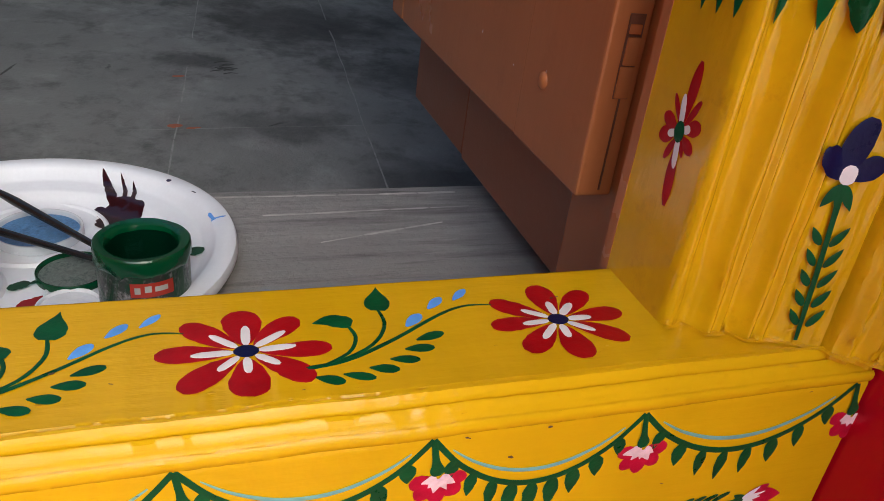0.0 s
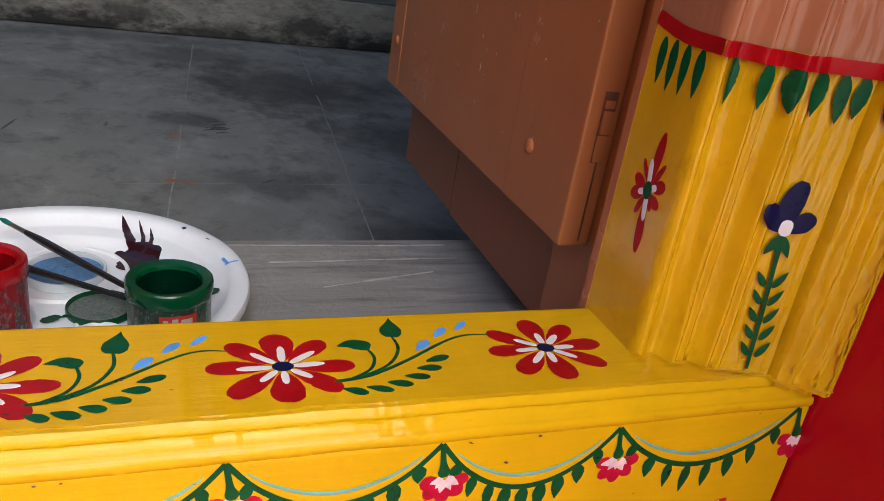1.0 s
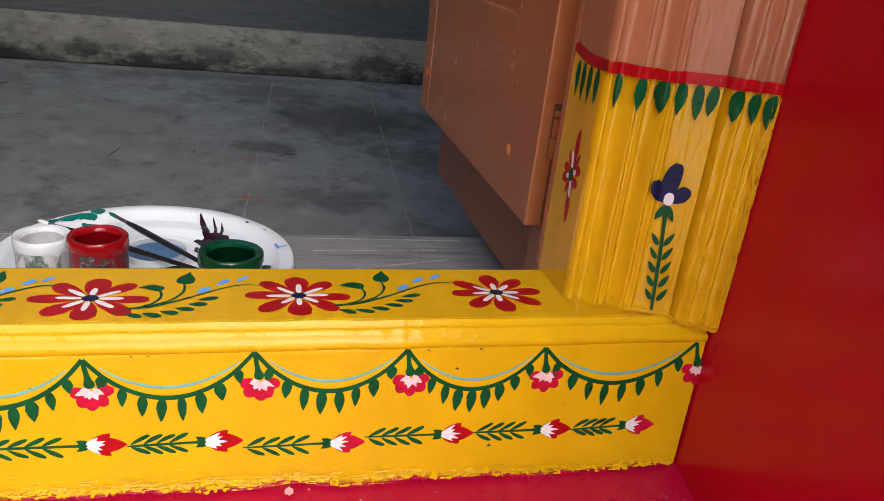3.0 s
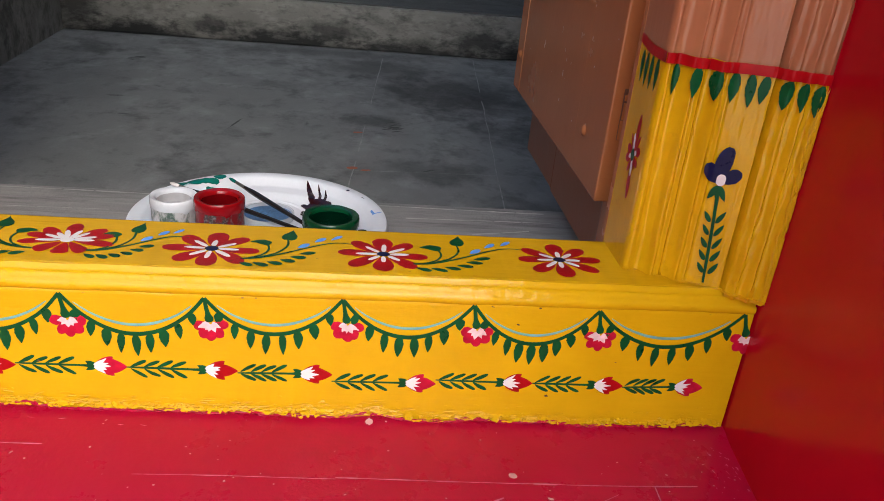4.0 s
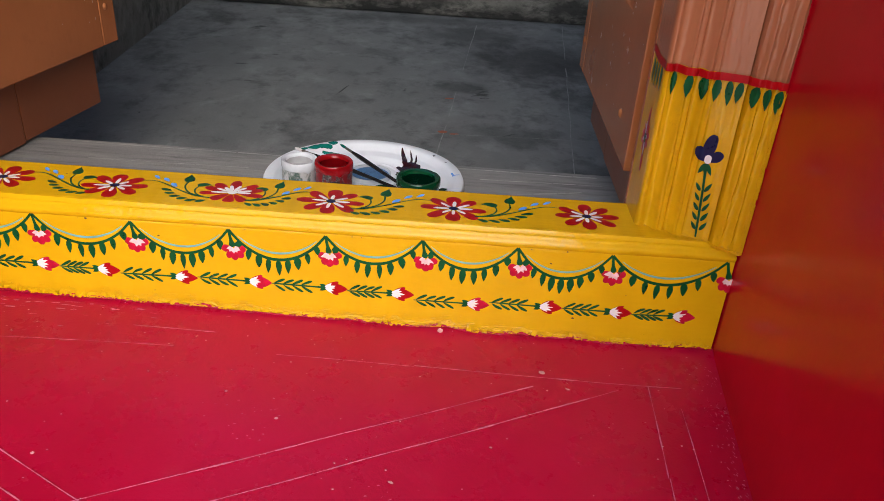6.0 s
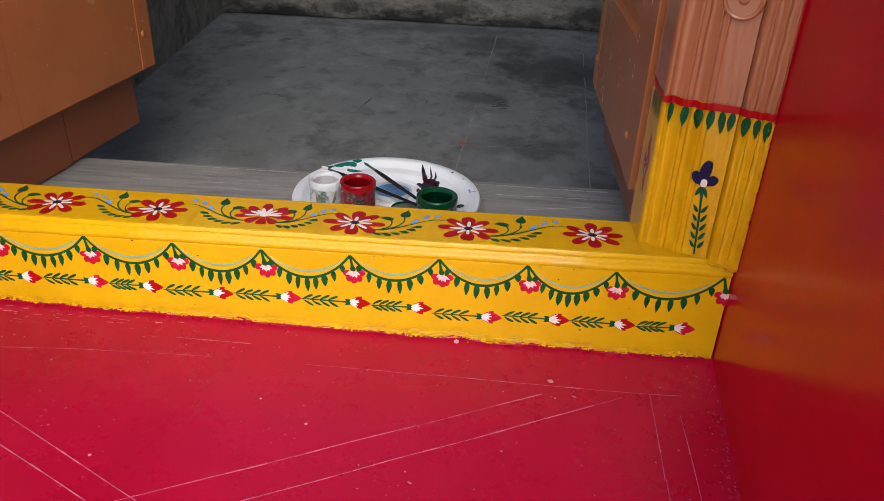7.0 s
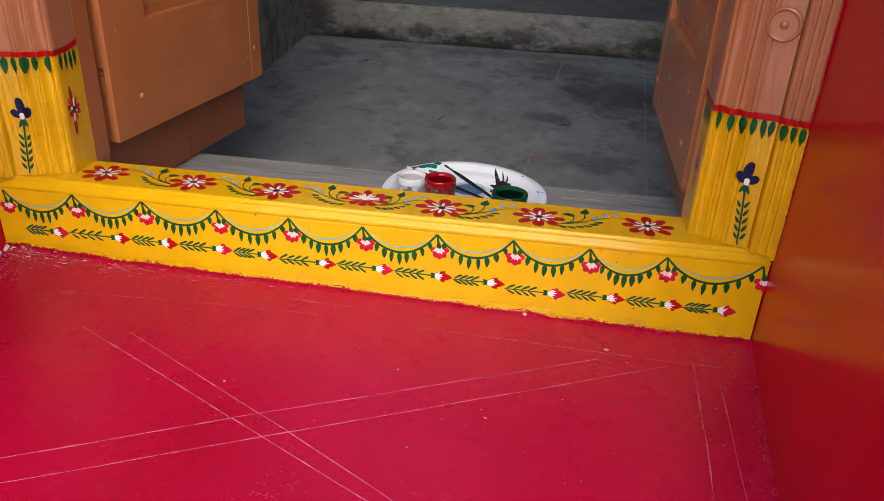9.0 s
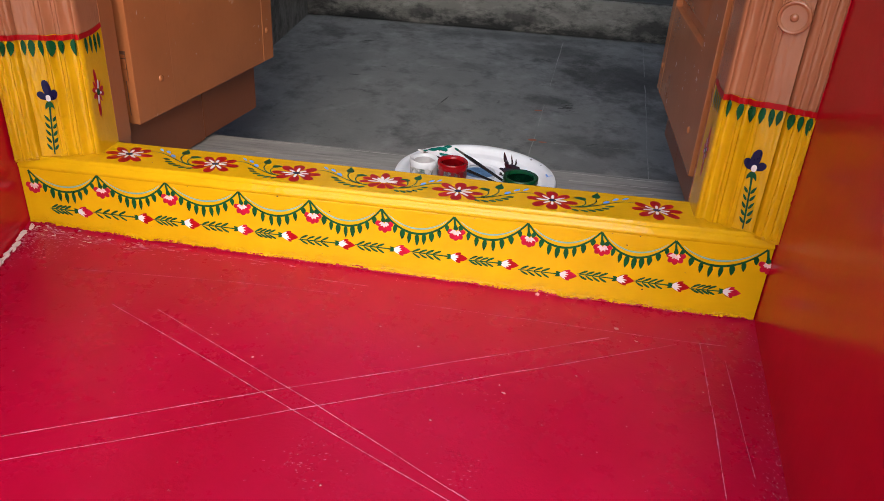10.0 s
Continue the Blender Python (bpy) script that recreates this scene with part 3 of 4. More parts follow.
for i in range(len(PEAKS)):
    x0, z0 = PEAKS[i]
    sx = 0.004 if i else 0.006
    stalk = [(x0, z0), (x0 + sx * 0.5, z0 - 0.012), (x0 + sx, z0 - 0.0225)]
    ob = dab("painted_blossom", on_front, stalk, 0.0040, (0.7, 0.75, 0.8, 0.85, 0.9, 1.1, 1.7, 1.8, 0.8), green, threshold, 12, 0.0006, label="crimson and pink blossom hanging from a green stalk")
    x, z = x0 + sx + 0.0005, z0 - 0.0235
    for a, ln in ((-166, 0.0145), (-120, 0.0180), (-90, 0.0195), (-60, 0.0180), (-14, 0.0145)):
        a += rng.uniform(-7, 7)
        dx, dz = math.cos(radians(a)), math.sin(radians(a))
        dab("petal", on_front, [(x + 0.002 * dx, z + 0.002 * dz), (x + ln * dx, z + ln * 0.88 * dz)], 0.0094, PETAL, pink, ob, 9, 0.0002, 0.14)
    for a in (-158, -125, -95, -62, -28):
        a += rng.uniform(-8, 8)
        dx, dz = math.cos(radians(a)), math.sin(radians(a))
        ln = rng.uniform(0.0075, 0.0120)
        dab("pale_stroke", on_front, [(x + 0.001 * dx, z + 0.001 * dz), (x + ln * dx, z + ln * 0.85 * dz)], 0.0058, (0.7, 0.95, 1, 0.95, 0.85, 0.7, 0.5, 0.3, 0.08), blush, ob, 8, 0.0005, 0.25)
    if i + 1 < len(PEAKS):
        x1, z1 = PEAKS[i + 1]
        low = 0.0345 + rng.uniform(-0.002, 0.002)

        def curve(t, off=0.0):
            return (x0 + (x1 - x0) * t, z0 + (z1 - z0) * t - low * (4 * t * (1 - t)) ** 0.92 + off)
        ob = dab("painted_garland", on_front, [curve(k / 10) for k in range(11)], 0.0033, (0.9, 0.95, 1, 1.1, 1.15, 1.1, 1, 0.95, 0.9), green, threshold, 30, label="dark green leafy garland painted along the front")
        m = rng.choice((8, 8, 9))
        for k in range(m):
            t = 0.10 + 0.80 * k / (m - 1)
            u, v = curve(t)
            ln = 0.0105 + 0.0100 * math.sin(math.pi * t) ** 1.3 + rng.uniform(-0.0010, 0.0014)
            lean = (0.5 - t) * 0.004 + rng.uniform(-0.0012, 0.0012)
            dab("leaf", on_front, [(u, v - 0.0003), (u + lean, v - ln)], 0.0076, LEAF, green, ob, 9, 0.0002, 0.15)
        dab("highlight_line", on_front, [curve(t, 0.004 + 0.0048 * math.sin(math.pi * t)) for t in (0.09, 0.2, 0.35, 0.5, 0.65, 0.8, 0.91)], 0.0022, (0.4, 0.8, 1, 1.15, 1.2, 1.1, 1, 0.7, 0.3), teal, ob, 26)

TULIPS = [(0.558, 0.0470), (0.482, 0.0470), (0.398, 0.0475), (0.311, 0.0445), (0.220, 0.0515), (0.140, 0.0530), (0.049, 0.0545), (-0.040, 0.0540), (-0.133, 0.0570), (-0.206, 0.0590), (-0.295, 0.0590), (-0.374, 0.0590), (-0.478, 0.0580)]
for i, (x, z) in enumerate(TULIPS):
    left = TULIPS[i + 1][0] + 0.0165 if i + 1 < len(TULIPS) else x - 0.058
    drop = rng.uniform(-0.002, 0.001)
    bud = red if i % 3 else pink
    ob = dab("painted_tulip", on_front, [(left, z + drop), ((left + x) / 2, z + drop * 0.4), (x - 0.011, z)], 0.0021, (0.5, 0.8, 1, 1, 1, 1, 1, 1.2, 1.3), green, threshold, 12, label="red tulip sprig with green stem and leaves")
    for a in (150, 180, 210):
        dab("sepal", on_front, [(x - 0.008, z), (x - 0.008 + 0.010 * math.cos(radians(a)), z + 0.009 * math.sin(radians(a)))], 0.0050, LEAF, green, ob, 7)
    span = (x - 0.020) - left
    for k in range(4):
        t = left + span * (0.06 + 0.20 * k)
        for s in (1, -1):
            dab("leaf", on_front, [(t, z + drop * 0.6 + s * 0.0010), (t + 0.006, z + s * 0.0045), (t + 0.0130, z + s * (0.0082 + rng.uniform(-0.0008, 0.0008)))], 0.0035, PETAL, green, ob, 8)
    dab("petal", on_front, [(x - 0.007, z), (x + 0.017, z - 0.0003)], 0.0150, LEAF, bud, ob, 9, 0.0003)
    for s in (1, -1):
        dab("petal", on_front, [(x - 0.008, z), (x + 0.000, z + s * 0.0050), (x + 0.0060, z + s * 0.0095)], 0.0078, LEAF, bud, ob, 8)
    for a in (-48, -24, 0, 24, 48):
        a += rng.uniform(-6, 6)
        ln = rng.uniform(0.010, 0.0150)
        dab("white_stroke", on_front, [(x - 0.0090, z), (x - 0.0090 + ln * math.cos(radians(a)), z + ln * 0.8 * math.sin(radians(a)))], 0.0044, (0.8, 1, 1, 0.95, 0.85, 0.7, 0.5, 0.3, 0.08), white, ob, 7, 0.0005, 0.2)


def jamb_motifs(j, f_iris, z_iris, y_side, z_side):
    W = abs(j.x_out - j.x_in)

    def front(u, v, h):            # u in metres from the inner edge
        return j.front(min(max(u / W, 0.0), 1.0), v, h + 0.0012)

    def inner(u, v, h):
        return j.inner(u, v, h + 0.0003)
    b = bmesh.new()
    stroke(b, front, [(-0.002, BAND - 0.003), (W * 0.3, BAND - 0.004), (W * 0.6, BAND - 0.003), (W - 0.001, BAND - 0.002)], 0.0085, (0.95, 1, 1, 0.95, 1, 0.95, 1, 0.95, 0.95), 110, 0.0008, 0.05)
    stroke(b, inner, [(0.1035, BAND + 0.002), (0.075, BAND - 0.003), (0.0402, BAND - 0.003)], 0.0085, (0.9, 1, 1, 1, 1, 1, 1, 1, 1), 12, 0.0006, 0.05)
    finish("red_band", b, red, j.empty, "glossy red painted band")
    for f in (0.090, 0.215, 0.345, 0.455, 0.555, 0.645, 0.760, 0.850, 0.945):
        g = bmesh.new()
        u = W * f
        stroke(g, front, [(u, BAND - 0.0070), (u + rng.uniform(-0.0015, 0.0015), BAND - 0.0285 - rng.uniform(0, 0.005))], 0.0080 * rng.uniform(0.85, 1.15), LEAF, 16, 0.0002, 0.15)
        finish("painted_leaf", g, green, j.empty)
    for y in (0.092, 0.081, 0.069, 0.056):
        g = bmesh.new()
        stroke(g, inner, [(y, BAND - 0.0075), (y, BAND - 0.033 - rng.uniform(0, 0.006))], 0.0080, LEAF, 12)
        finish("painted_leaf", g, green, j.empty)
    u = W * f_iris
    foot = TOP + 0.004
    ob = dab("painted_iris", front, [(u, z_iris - 0.010), (u + 0.003, (z_iris + foot) / 2), (u + 0.006, foot)], 0.0023, (1.4, 1.2, 1, 1, 1, 1, 1, 0.9, 0.7), green, j.empty, 16, label="navy blue iris on a leafy green stem")
    dab("petal", front, [(u, z_iris - 0.003), (u - 0.001, z_iris + 0.010), (u + 0.002, z_iris + 0.0275)], 0.0120, PETAL, navy, ob, 14)
    dab("petal", front, [(u, z_iris - 0.003), (u - 0.007, z_iris + 0.002), (u - 0.0120, z_iris + 0.0125)], 0.0110, PETAL, navy, ob, 14)
    dab("petal", front, [(u, z_iris - 0.003), (u + 0.007, z_iris + 0.002), (u + 0.0115, z_iris + 0.0095)], 0.0105, PETAL, navy, ob, 14)
    dab("white_heart", front, [(u, z_iris - 0.0060), (u + 0.0003, z_iris + 0.0040)], 0.0066, DAB, white, ob, 8, 0.0006)
    for d in (-0.0065, 0.0, 0.0065):
        dab("sepal", front, [(u, z_iris - 0.0060), (u + d, z_iris - 0.019)], 0.0052, LEAF, green, ob, 8)
    for k in range(5):
        z = z_iris - 0.034 - 0.0118 * k
        for d in (-1, 1):
            c = u + 0.002 + 0.0010 * k
            dab("leaf", front, [(c + d * 0.0022, z - 0.0050), (c + d * 0.0078, z + 0.0042 + (0.0025 if d > 0 else 0))], 0.0040, LEAF, green, ob, 9)
    g = bmesh.new()
    disc(g, inner, (y_side, z_side), 0.0042, 0.0055, 0.0007)
    ob = finish("painted_flower", g, green, j.empty, "crimson flower with a green centre on the jamb's inner face")
    for a, ln, wd in ((94, 0.037, 0.0080), (266, 0.040, 0.0080), (14, 0.0165, 0.0080), (152, 0.0170, 0.0085), (208, 0.0150, 0.0075), (-26, 0.0180, 0.0090), (56, 0.020, 0.0040), (118, 0.022, 0.0042), (-66, 0.019, 0.0042), (240, 0.013, 0.0035)):
        dy, dz = math.cos(radians(a)), math.sin(radians(a))
        dab("petal", inner, [(y_side + 0.003 * dy, z_side + 0.003 * dz), (y_side + ln * dy, z_side + ln * dz)], wd, PETAL, red, ob, 10)
    for a, ln in ((80, 0.019), (262, 0.019), (150, 0.009), (-25, 0.010)):
        dy, dz = math.cos(radians(a)), math.sin(radians(a))
        dab("white_stroke", inner, [(y_side + 0.003 * dy, z_side + 0.003 * dz), (y_side + ln * dy, z_side + ln * dz)], 0.0042, DAB, white, ob, 8, 0.0005)


jamb_motifs(jamb_r, 0.522, 0.2435, 0.0710, 0.243)
jamb_motifs(jamb_l, 0.485, 0.2420, 0.0670, 0.242)

for j in (jamb_r, jamb_l):
    bm = bmesh.new()
    W = abs(j.x_out - j.x_in)

    def skin(u, v, h):
        return j.front(min(max(u / W, 0.0), 1.0), v, h + 0.0002)

    def foot_top(u, v, h):
        x, y, _ = j.front(min(max(u / W, 0.0), 1.0), 0.0, v)
        return (x, y, TOP + 0.0004 + h)
    for k in range(14):
        u, z = rng.uniform(0, W), TOP + abs(rng.gauss(0, 0.005))
        stroke(bm, skin, [(u - 0.002, z), (u + 0.002, z + rng.uniform(-0.002, 0.002))], rng.uniform(0.0015, 0.004), DAB, 5, rng.uniform(0.0002, 0.0008), 0.4)
    stroke(bm, foot_top, [(0.0, 0.0004), (W * 0.25, 0.0010), (W * 0.5, 0.0003), (W * 0.75, 0.0012), (W, 0.0006)], 0.0042, (1, 0.7, 1.2, 0.8, 1.1, 0.9, 1.3, 0.8, 1), 130, 0.0007, 0.7)
    for k in range(420):
        z, u = rng.uniform(TOP, BAND - 0.01), W - abs(rng.gauss(0, 0.0030))
        stroke(bm, skin, [(u, z - rng.uniform(0.001, 0.006)), (u, z + rng.uniform(0.001, 0.006))], rng.uniform(0.0007, 0.0018), DAB, 5, rng.uniform(0.0004, 0.0013), 0.5)
    for k in range(8):
        u, z = rng.uniform(0.004, W), rng.uniform(TOP, BAND - 0.03)
        stroke(bm, skin, [(u, z), (u + rng.uniform(-0.0005, 0.0005), z + rng.uniform(0.001, 0.008))], rng.uniform(0.0006, 0.0018), DAB, 5, rng.uniform(0.0004, 0.0012), 0.5)
    tagged(finish("paint_crust", bm, yellow_jamb, j.empty, "lumpy overpainted edge of yellow enamel"), kind="stuff")

# ---------- paint plate ----------
foam = paint("white_foam", (0.80, 0.85, 0.92), 0.45, 0.03, 300, 30, (1, 1, 1), 0.15, 0.0005)
tin = paint("tin_plate", (0.45, 0.46, 0.47), 0.3, 0.15, 300, 40, (1, 1, 1), 0.15, 0.0005)
tin.node_tree.nodes["Principled BSDF"].inputs["Metallic"].default_value = 0.85


def wet(name, c, rough=0.08):
    return paint(name, c, rough + 0.1, 0.15, 60, 40, (1, 1, 1), 0.25, 0.002)


wet_green, wet_red, wet_white = wet("wet_green", (0.002, 0.055, 0.020)), wet("wet_red", (0.30, 0.002, 0.006)), wet("wet_white", (0.73, 0.77, 0.83))
wet_blue = wet("wet_blue", (0.14, 0.36, 0.72))
maroon = wet("wet_maroon", (0.025, 0.004, 0.008), 0.12)
wet_teal = wet("wet_teal", (0.01, 0.16, 0.13))


def dripped_tin(name, c, clean):
    """A can's side: tin and old label, with paint run down over it in patches."""
    m, nt, b = nodes_of(name)
    p = coords(nt)
    run = noise_tex(nt, p, 70, 6, 0.7, (1, 1, 0.35), 0.5)
    spots = noise_tex(nt, p, 190, 4, 0.7)
    f = calc(nt, "MULTIPLY", calc(nt, "SUBTRACT", run, 0.43, True), 9.0, True)
    s = calc(nt, "MULTIPLY", calc(nt, "SUBTRACT", spots, 0.50, True), 6.0, True)
    col = mix(nt, s, clean, (0.30, 0.31, 0.32))
    col = mix(nt, f, col, c)
    link(nt, col, b.inputs["Base Color"])
    b.inputs["Roughness"].default_value = 0.28
    b.inputs["Metallic"].default_value = 0.25
    bump(nt, b, calc(nt, "ADD", f, spots), 0.4, 0.0006)
    return m


PX, PY = 0.1356, 0.3285
plate = tagged(new("plate"), "white foam plate used as a paint palette on the ledge", "plate")
plate.location = (PX, PY, LEDGE)
rim = 0.156
DISH = [(0.0, 0.0030), (0.094, 0.0030), (0.100, 0.0036), (0.107, 0.0080), (0.111, 0.0125), (0.114, 0.0140), (0.128, 0.0146), (0.132, 0.0162), (0.138, 0.0235), (0.141, 0.0258), (0.146, 0.0266),
        (rim - 0.003, 0.0264)]
part("dish", lathe(DISH + [(rim - 0.001, 0.0255), (rim, 0.0230), (rim + 0.0006, 0.0180), (rim - 0.001, 0.0150), (rim - 0.008, 0.0140), (0.136, 0.0120), (0.122, 0.0080), (0.108, 0.0020), (0.098, 0.0), (0.0, 0.0)], 96), foam, plate)
for cx, cy, r in ((0.002, 0.052, 0.052), (-0.058, -0.032, 0.046), (0.064, -0.045, 0.046)):
    bm = lathe([(r - 0.003, 0.0028), (r - 0.0012, 0.0052), (r + 0.0006, 0.0056), (r + 0.003, 0.0028)], 64, (cx, cy, 0))
    part("moulded_ridge", bm, foam, plate)


def on_plate(u, v, h):
    """World u, v on the dish, relative to the plate's base."""
    r = math.hypot(u - PX, v - PY)
    z = float(np.interp(r, [q[0] for q in DISH], [q[1] for q in DISH]))
    return (u - PX, v - PY, z + 0.0007 + h)


def smear(name, material, strokes, label, lift=0.0012):
    for pts, w, shp in strokes:
        bm = bmesh.new()
        stroke(bm, on_plate, pts, w, shp, 14, lift, 0.3)
        part(name, bm, material, plate, label)


smear("maroon_smear", maroon, [([(0.1876, 0.3828), (0.1966, 0.4004), (0.2009, 0.422)], 0.026, DAB), ([(0.2018, 0.3865), (0.2143, 0.4139)], 0.018, DAB), ([(0.1998, 0.3866), (0.2057, 0.42)], 0.022, DAB), ([(0.1944, 0.4133), (0.1889, 0.438), (0.1832, 0.4598)], 0.007, LEAF),
                               ([(0.2013, 0.4132), (0.2025, 0.4329), (0.1986, 0.4517)], 0.005, LEAF), ([(0.207, 0.4081), (0.2102, 0.4278), (0.209, 0.4416)], 0.004, LEAF), ([(0.1929, 0.4044), (0.1826, 0.4164), (0.1768, 0.4185)], 0.007, LEAF)],
      "dried dark maroon paint smear", 0.0004)
smear("green_blob", wet_green, [([(0.1276, 0.2941), (0.1411, 0.3028)], 0.012, DAB), ([(0.1409, 0.2998), (0.1523, 0.3085)], 0.004, LEAF), ([(0.2541, 0.3117), (0.2637, 0.3224)], 0.010, DAB)], "dark green paint drops")
smear("teal_smear", wet_teal, [([(0.0286, 0.423), (0.0475, 0.4385), (0.0658, 0.446)], 0.010, DAB), ([(0.051, 0.4305), (0.0791, 0.435)], 0.009, LEAF), ([(0.0581, 0.4501), (0.0734, 0.4568)], 0.007, DAB), ([(0.0139, 0.4095), (0.0307, 0.4249)], 0.006, LEAF)], "teal paint marks")
smear("blue_mark", sky_blue, [([(0.271, 0.3617), (0.2752, 0.3478)], 0.0022, LINE), ([(0.2723, 0.3488), (0.2844, 0.3526)], 0.0020, LINE)], "thin blue brush mark")
smear("red_blob", wet_red, [([(0.1371, 0.2693), (0.1577, 0.2808)], 0.014, DAB)], "red paint smear")
smear("fleck", navy, [([(0.238, 0.4273), (0.2418, 0.4243)], 0.003, DAB), ([(0.2585, 0.4023), (0.2622, 0.3983)], 0.002, DAB)], "small dark paint flecks")


def paint_can(x, y, r, height, c_wet, side, hollow, label, deep):
    """A small lever-lid tin with a rolled rim, paint dried over the rim and paint inside."""
    base = LEDGE + 0.0034
    can = tagged(new("paint_can"), label, "paint can", "paint cans on the plate")
    can.location = (x, y, base)
    part("body", lathe([(0.0, 0.0), (r * 0.97, 0.0), (r * 0.985, 0.0012), (r * 0.985, 0.0030), (r * 0.955, 0.0042), (r * 0.955, height * 0.45), (r * 0.955, height - 0.012), (r * 0.965, height - 0.010)], 48), side, can)
    rings, bm = [], bmesh.new()
    prof = [(0.960, -0.0125), (0.980, -0.0112), (1.0, -0.0085), (1.004, -0.0045), (0.993, -0.0012), (0.96, 0.0), (0.87, -0.0004), (0.79, -0.0010), (0.745, -0.0022), (0.722, -0.0055), (0.715, -0.048)]
    for rr, zz in prof:
        ring = []
        for i in range(56):
            a = 2 * math.pi * i / 56
            d = noise.noise((math.cos(a) * 2 + x * 50, math.sin(a) * 2, rr * 3))
            run = max(0.0, noise.noise((math.cos(a) * 3.5, math.sin(a) * 3.5, x * 90))) * 0.006 if zz < -0.0105 else 0.0
            q = r * rr * (1 + 0.015 * d) + (0.0006 if run else 0)
            ring.append((q * math.cos(a), q * math.sin(a), height + zz - run + 0.0006 * d))
        rings.append(ring)
    part("painted_rim", loft(rings[:-1], closed=True, caps=False), c_wet, can)
    part("inner_wall", loft(rings[-2:], closed=True, caps=False), deep, can)
    part("paint_inside", lathe([(0.0, height - hollow - 0.0004), (r * 0.4, height - hollow), (r * 0.70, height - hollow + 0.0006), (r * 0.722, height - hollow + 0.003)], 40), deep, can)
    return can


def curved_patch(can, r, a0, a1, z0, z1, material, name, label=""):
    bm = bmesh.new()
    rows = [[bm.verts.new((r * math.cos(radians(a0 + (a1 - a0) * i / 10)), r * math.sin(radians(a0 + (a1 - a0) * i / 10)), z)) for i in range(11)] for z in (z0, (z0 + z1) / 2, z1)]
    for a, b in zip(rows, rows[1:]):
        for i in range(10):
            bm.faces.new((a[i], a[i + 1], b[i + 1], b[i]))
    return part(name, bm, material, can, label)


label_red = paint("label_red", (0.42, 0.035, 0.02), 0.35, 0.2, 200, 80)
label_grey = paint("label_grey", (0.42, 0.43, 0.42), 0.4, 0.2, 200, 80)
label_dark = paint("label_dark", (0.03, 0.032, 0.035), 0.4, 0.2, 200, 80)
brass = paint("tarnished_ferrule", (0.16, 0.15, 0.13), 0.3, 0.2, 200, 80)
brass.node_tree.nodes["Principled BSDF"].inputs["Metallic"].default_value = 0.8
GREEN_CAN = (0.2236, 0.258)
# inside, the green is darkened: the hollow's shade is put into its colour
gc = paint_can(*GREEN_CAN, 0.0325, 0.0585, wet_green, dripped_tin("green_can_side", (0.004, 0.05, 0.02), (0.035, 0.045, 0.042)), 0.046, "small tin of dark green paint with a paint-crusted rim", wet("hollow_shade_green", (0.001, 0.016, 0.008)))
curved_patch(gc, 0.0325 * 0.964, -105, -52, 0.030, 0.041, label_red, "label_band", "red label band")
curved_patch(gc, 0.0325 * 0.970, -100, -93, 0.033, 0.038, label_grey, "label_mark")
curved_patch(gc, 0.0325 * 0.970, -88, -80, 0.034, 0.039, label_grey, "label_mark")
curved_patch(gc, 0.0325 * 0.970, -76, -60, 0.034, 0.038, label_grey, "label_mark")
curved_patch(gc, 0.0325 * 0.964, -100, -72, 0.008, 0.028, label_grey, "label_panel", "pale grey label panel")
curved_patch(gc, 0.0325 * 0.970, -92, -80, 0.010, 0.024, label_dark, "label_picture")
# red inside the tin likewise darker than the rim, with shade in the colour
rc = paint_can(0.095, 0.2819, 0.0288, 0.0645, wet_red, dripped_tin("red_can_side", (0.25, 0.004, 0.01), (0.07, 0.06, 0.06)), 0.032, "small tin of glossy red paint with runs down its side", wet("hollow_shade_red", (0.14, 0.001, 0.003)))
for k in range(6):
    curved_patch(rc, 0.0288 * 0.964, -92, -66 + 3 * (k % 2), 0.014 + 0.005 * k, 0.0165 + 0.005 * k, label_dark if k != 2 else label_grey, "label_line")
paint_can(0.037, 0.3124, 0.0280, 0.0515, wet_white, dripped_tin("white_can_side", (0.62, 0.62, 0.64), (0.10, 0.16, 0.13)), 0.017, "small tin of white paint with smeared sides", wet("liquid_white", (0.46, 0.46, 0.48)))


def lid(x, y, r, h, mat_rim, mat_top, name, label, z=0.0034):
    ob = tagged(new(name), label, "lid")
    ob.location = (x, y, LEDGE + z)
    part("rim", lathe([(0.0, 0.0), (r * 0.97, 0.0), (r, 0.0008), (r, h - 0.0006), (r * 0.985, h), (r * 0.95, h), (r * 0.93, h - 0.0006), (r * 0.92, h * 0.5)], 48), mat_rim, ob)
    part("paint_film", lathe([(0.0, h * 0.5 + 0.0006), (r * 0.5, h * 0.5 + 0.0003), (r * 0.919, h * 0.5)], 40), mat_top, ob)
    return ob


clear_rim = paint("milky_plastic", (0.62, 0.68, 0.74), 0.25, 0.05, 200, 60)
blue_film = cement_material("blue_paint_film", (0.10, 0.26, 0.52), (0.02, 0.06, 0.16), (1, 1, 1), 3.0, 40)
blue_film.node_tree.nodes["Principled BSDF"].inputs["Specular IOR Level"].default_value = 0.8
grey_film = cement_material("grey_green_film", (0.16, 0.19, 0.18), (0.01, 0.04, 0.03), (1, 1, 1), 4.0, 60)
lid(0.1389, 0.3758, 0.0335, 0.0085, clear_rim, blue_film, "plastic_lid", "milky plastic lid with blue paint inside")
lid(0.1704, 0.3102, 0.0265, 0.0065, wet_green, grey_film, "tin_lid", "tin lid smeared with dark green paint")
lid(0.1716, 0.2628, 0.0225, 0.0050, wet_white, wet_white, "tin_lid", "tin lid covered in white paint")
lid(0.1469, 0.2337, 0.0220, 0.0110, navy, navy, "tin_lid", "tin lid covered in dark blue paint")


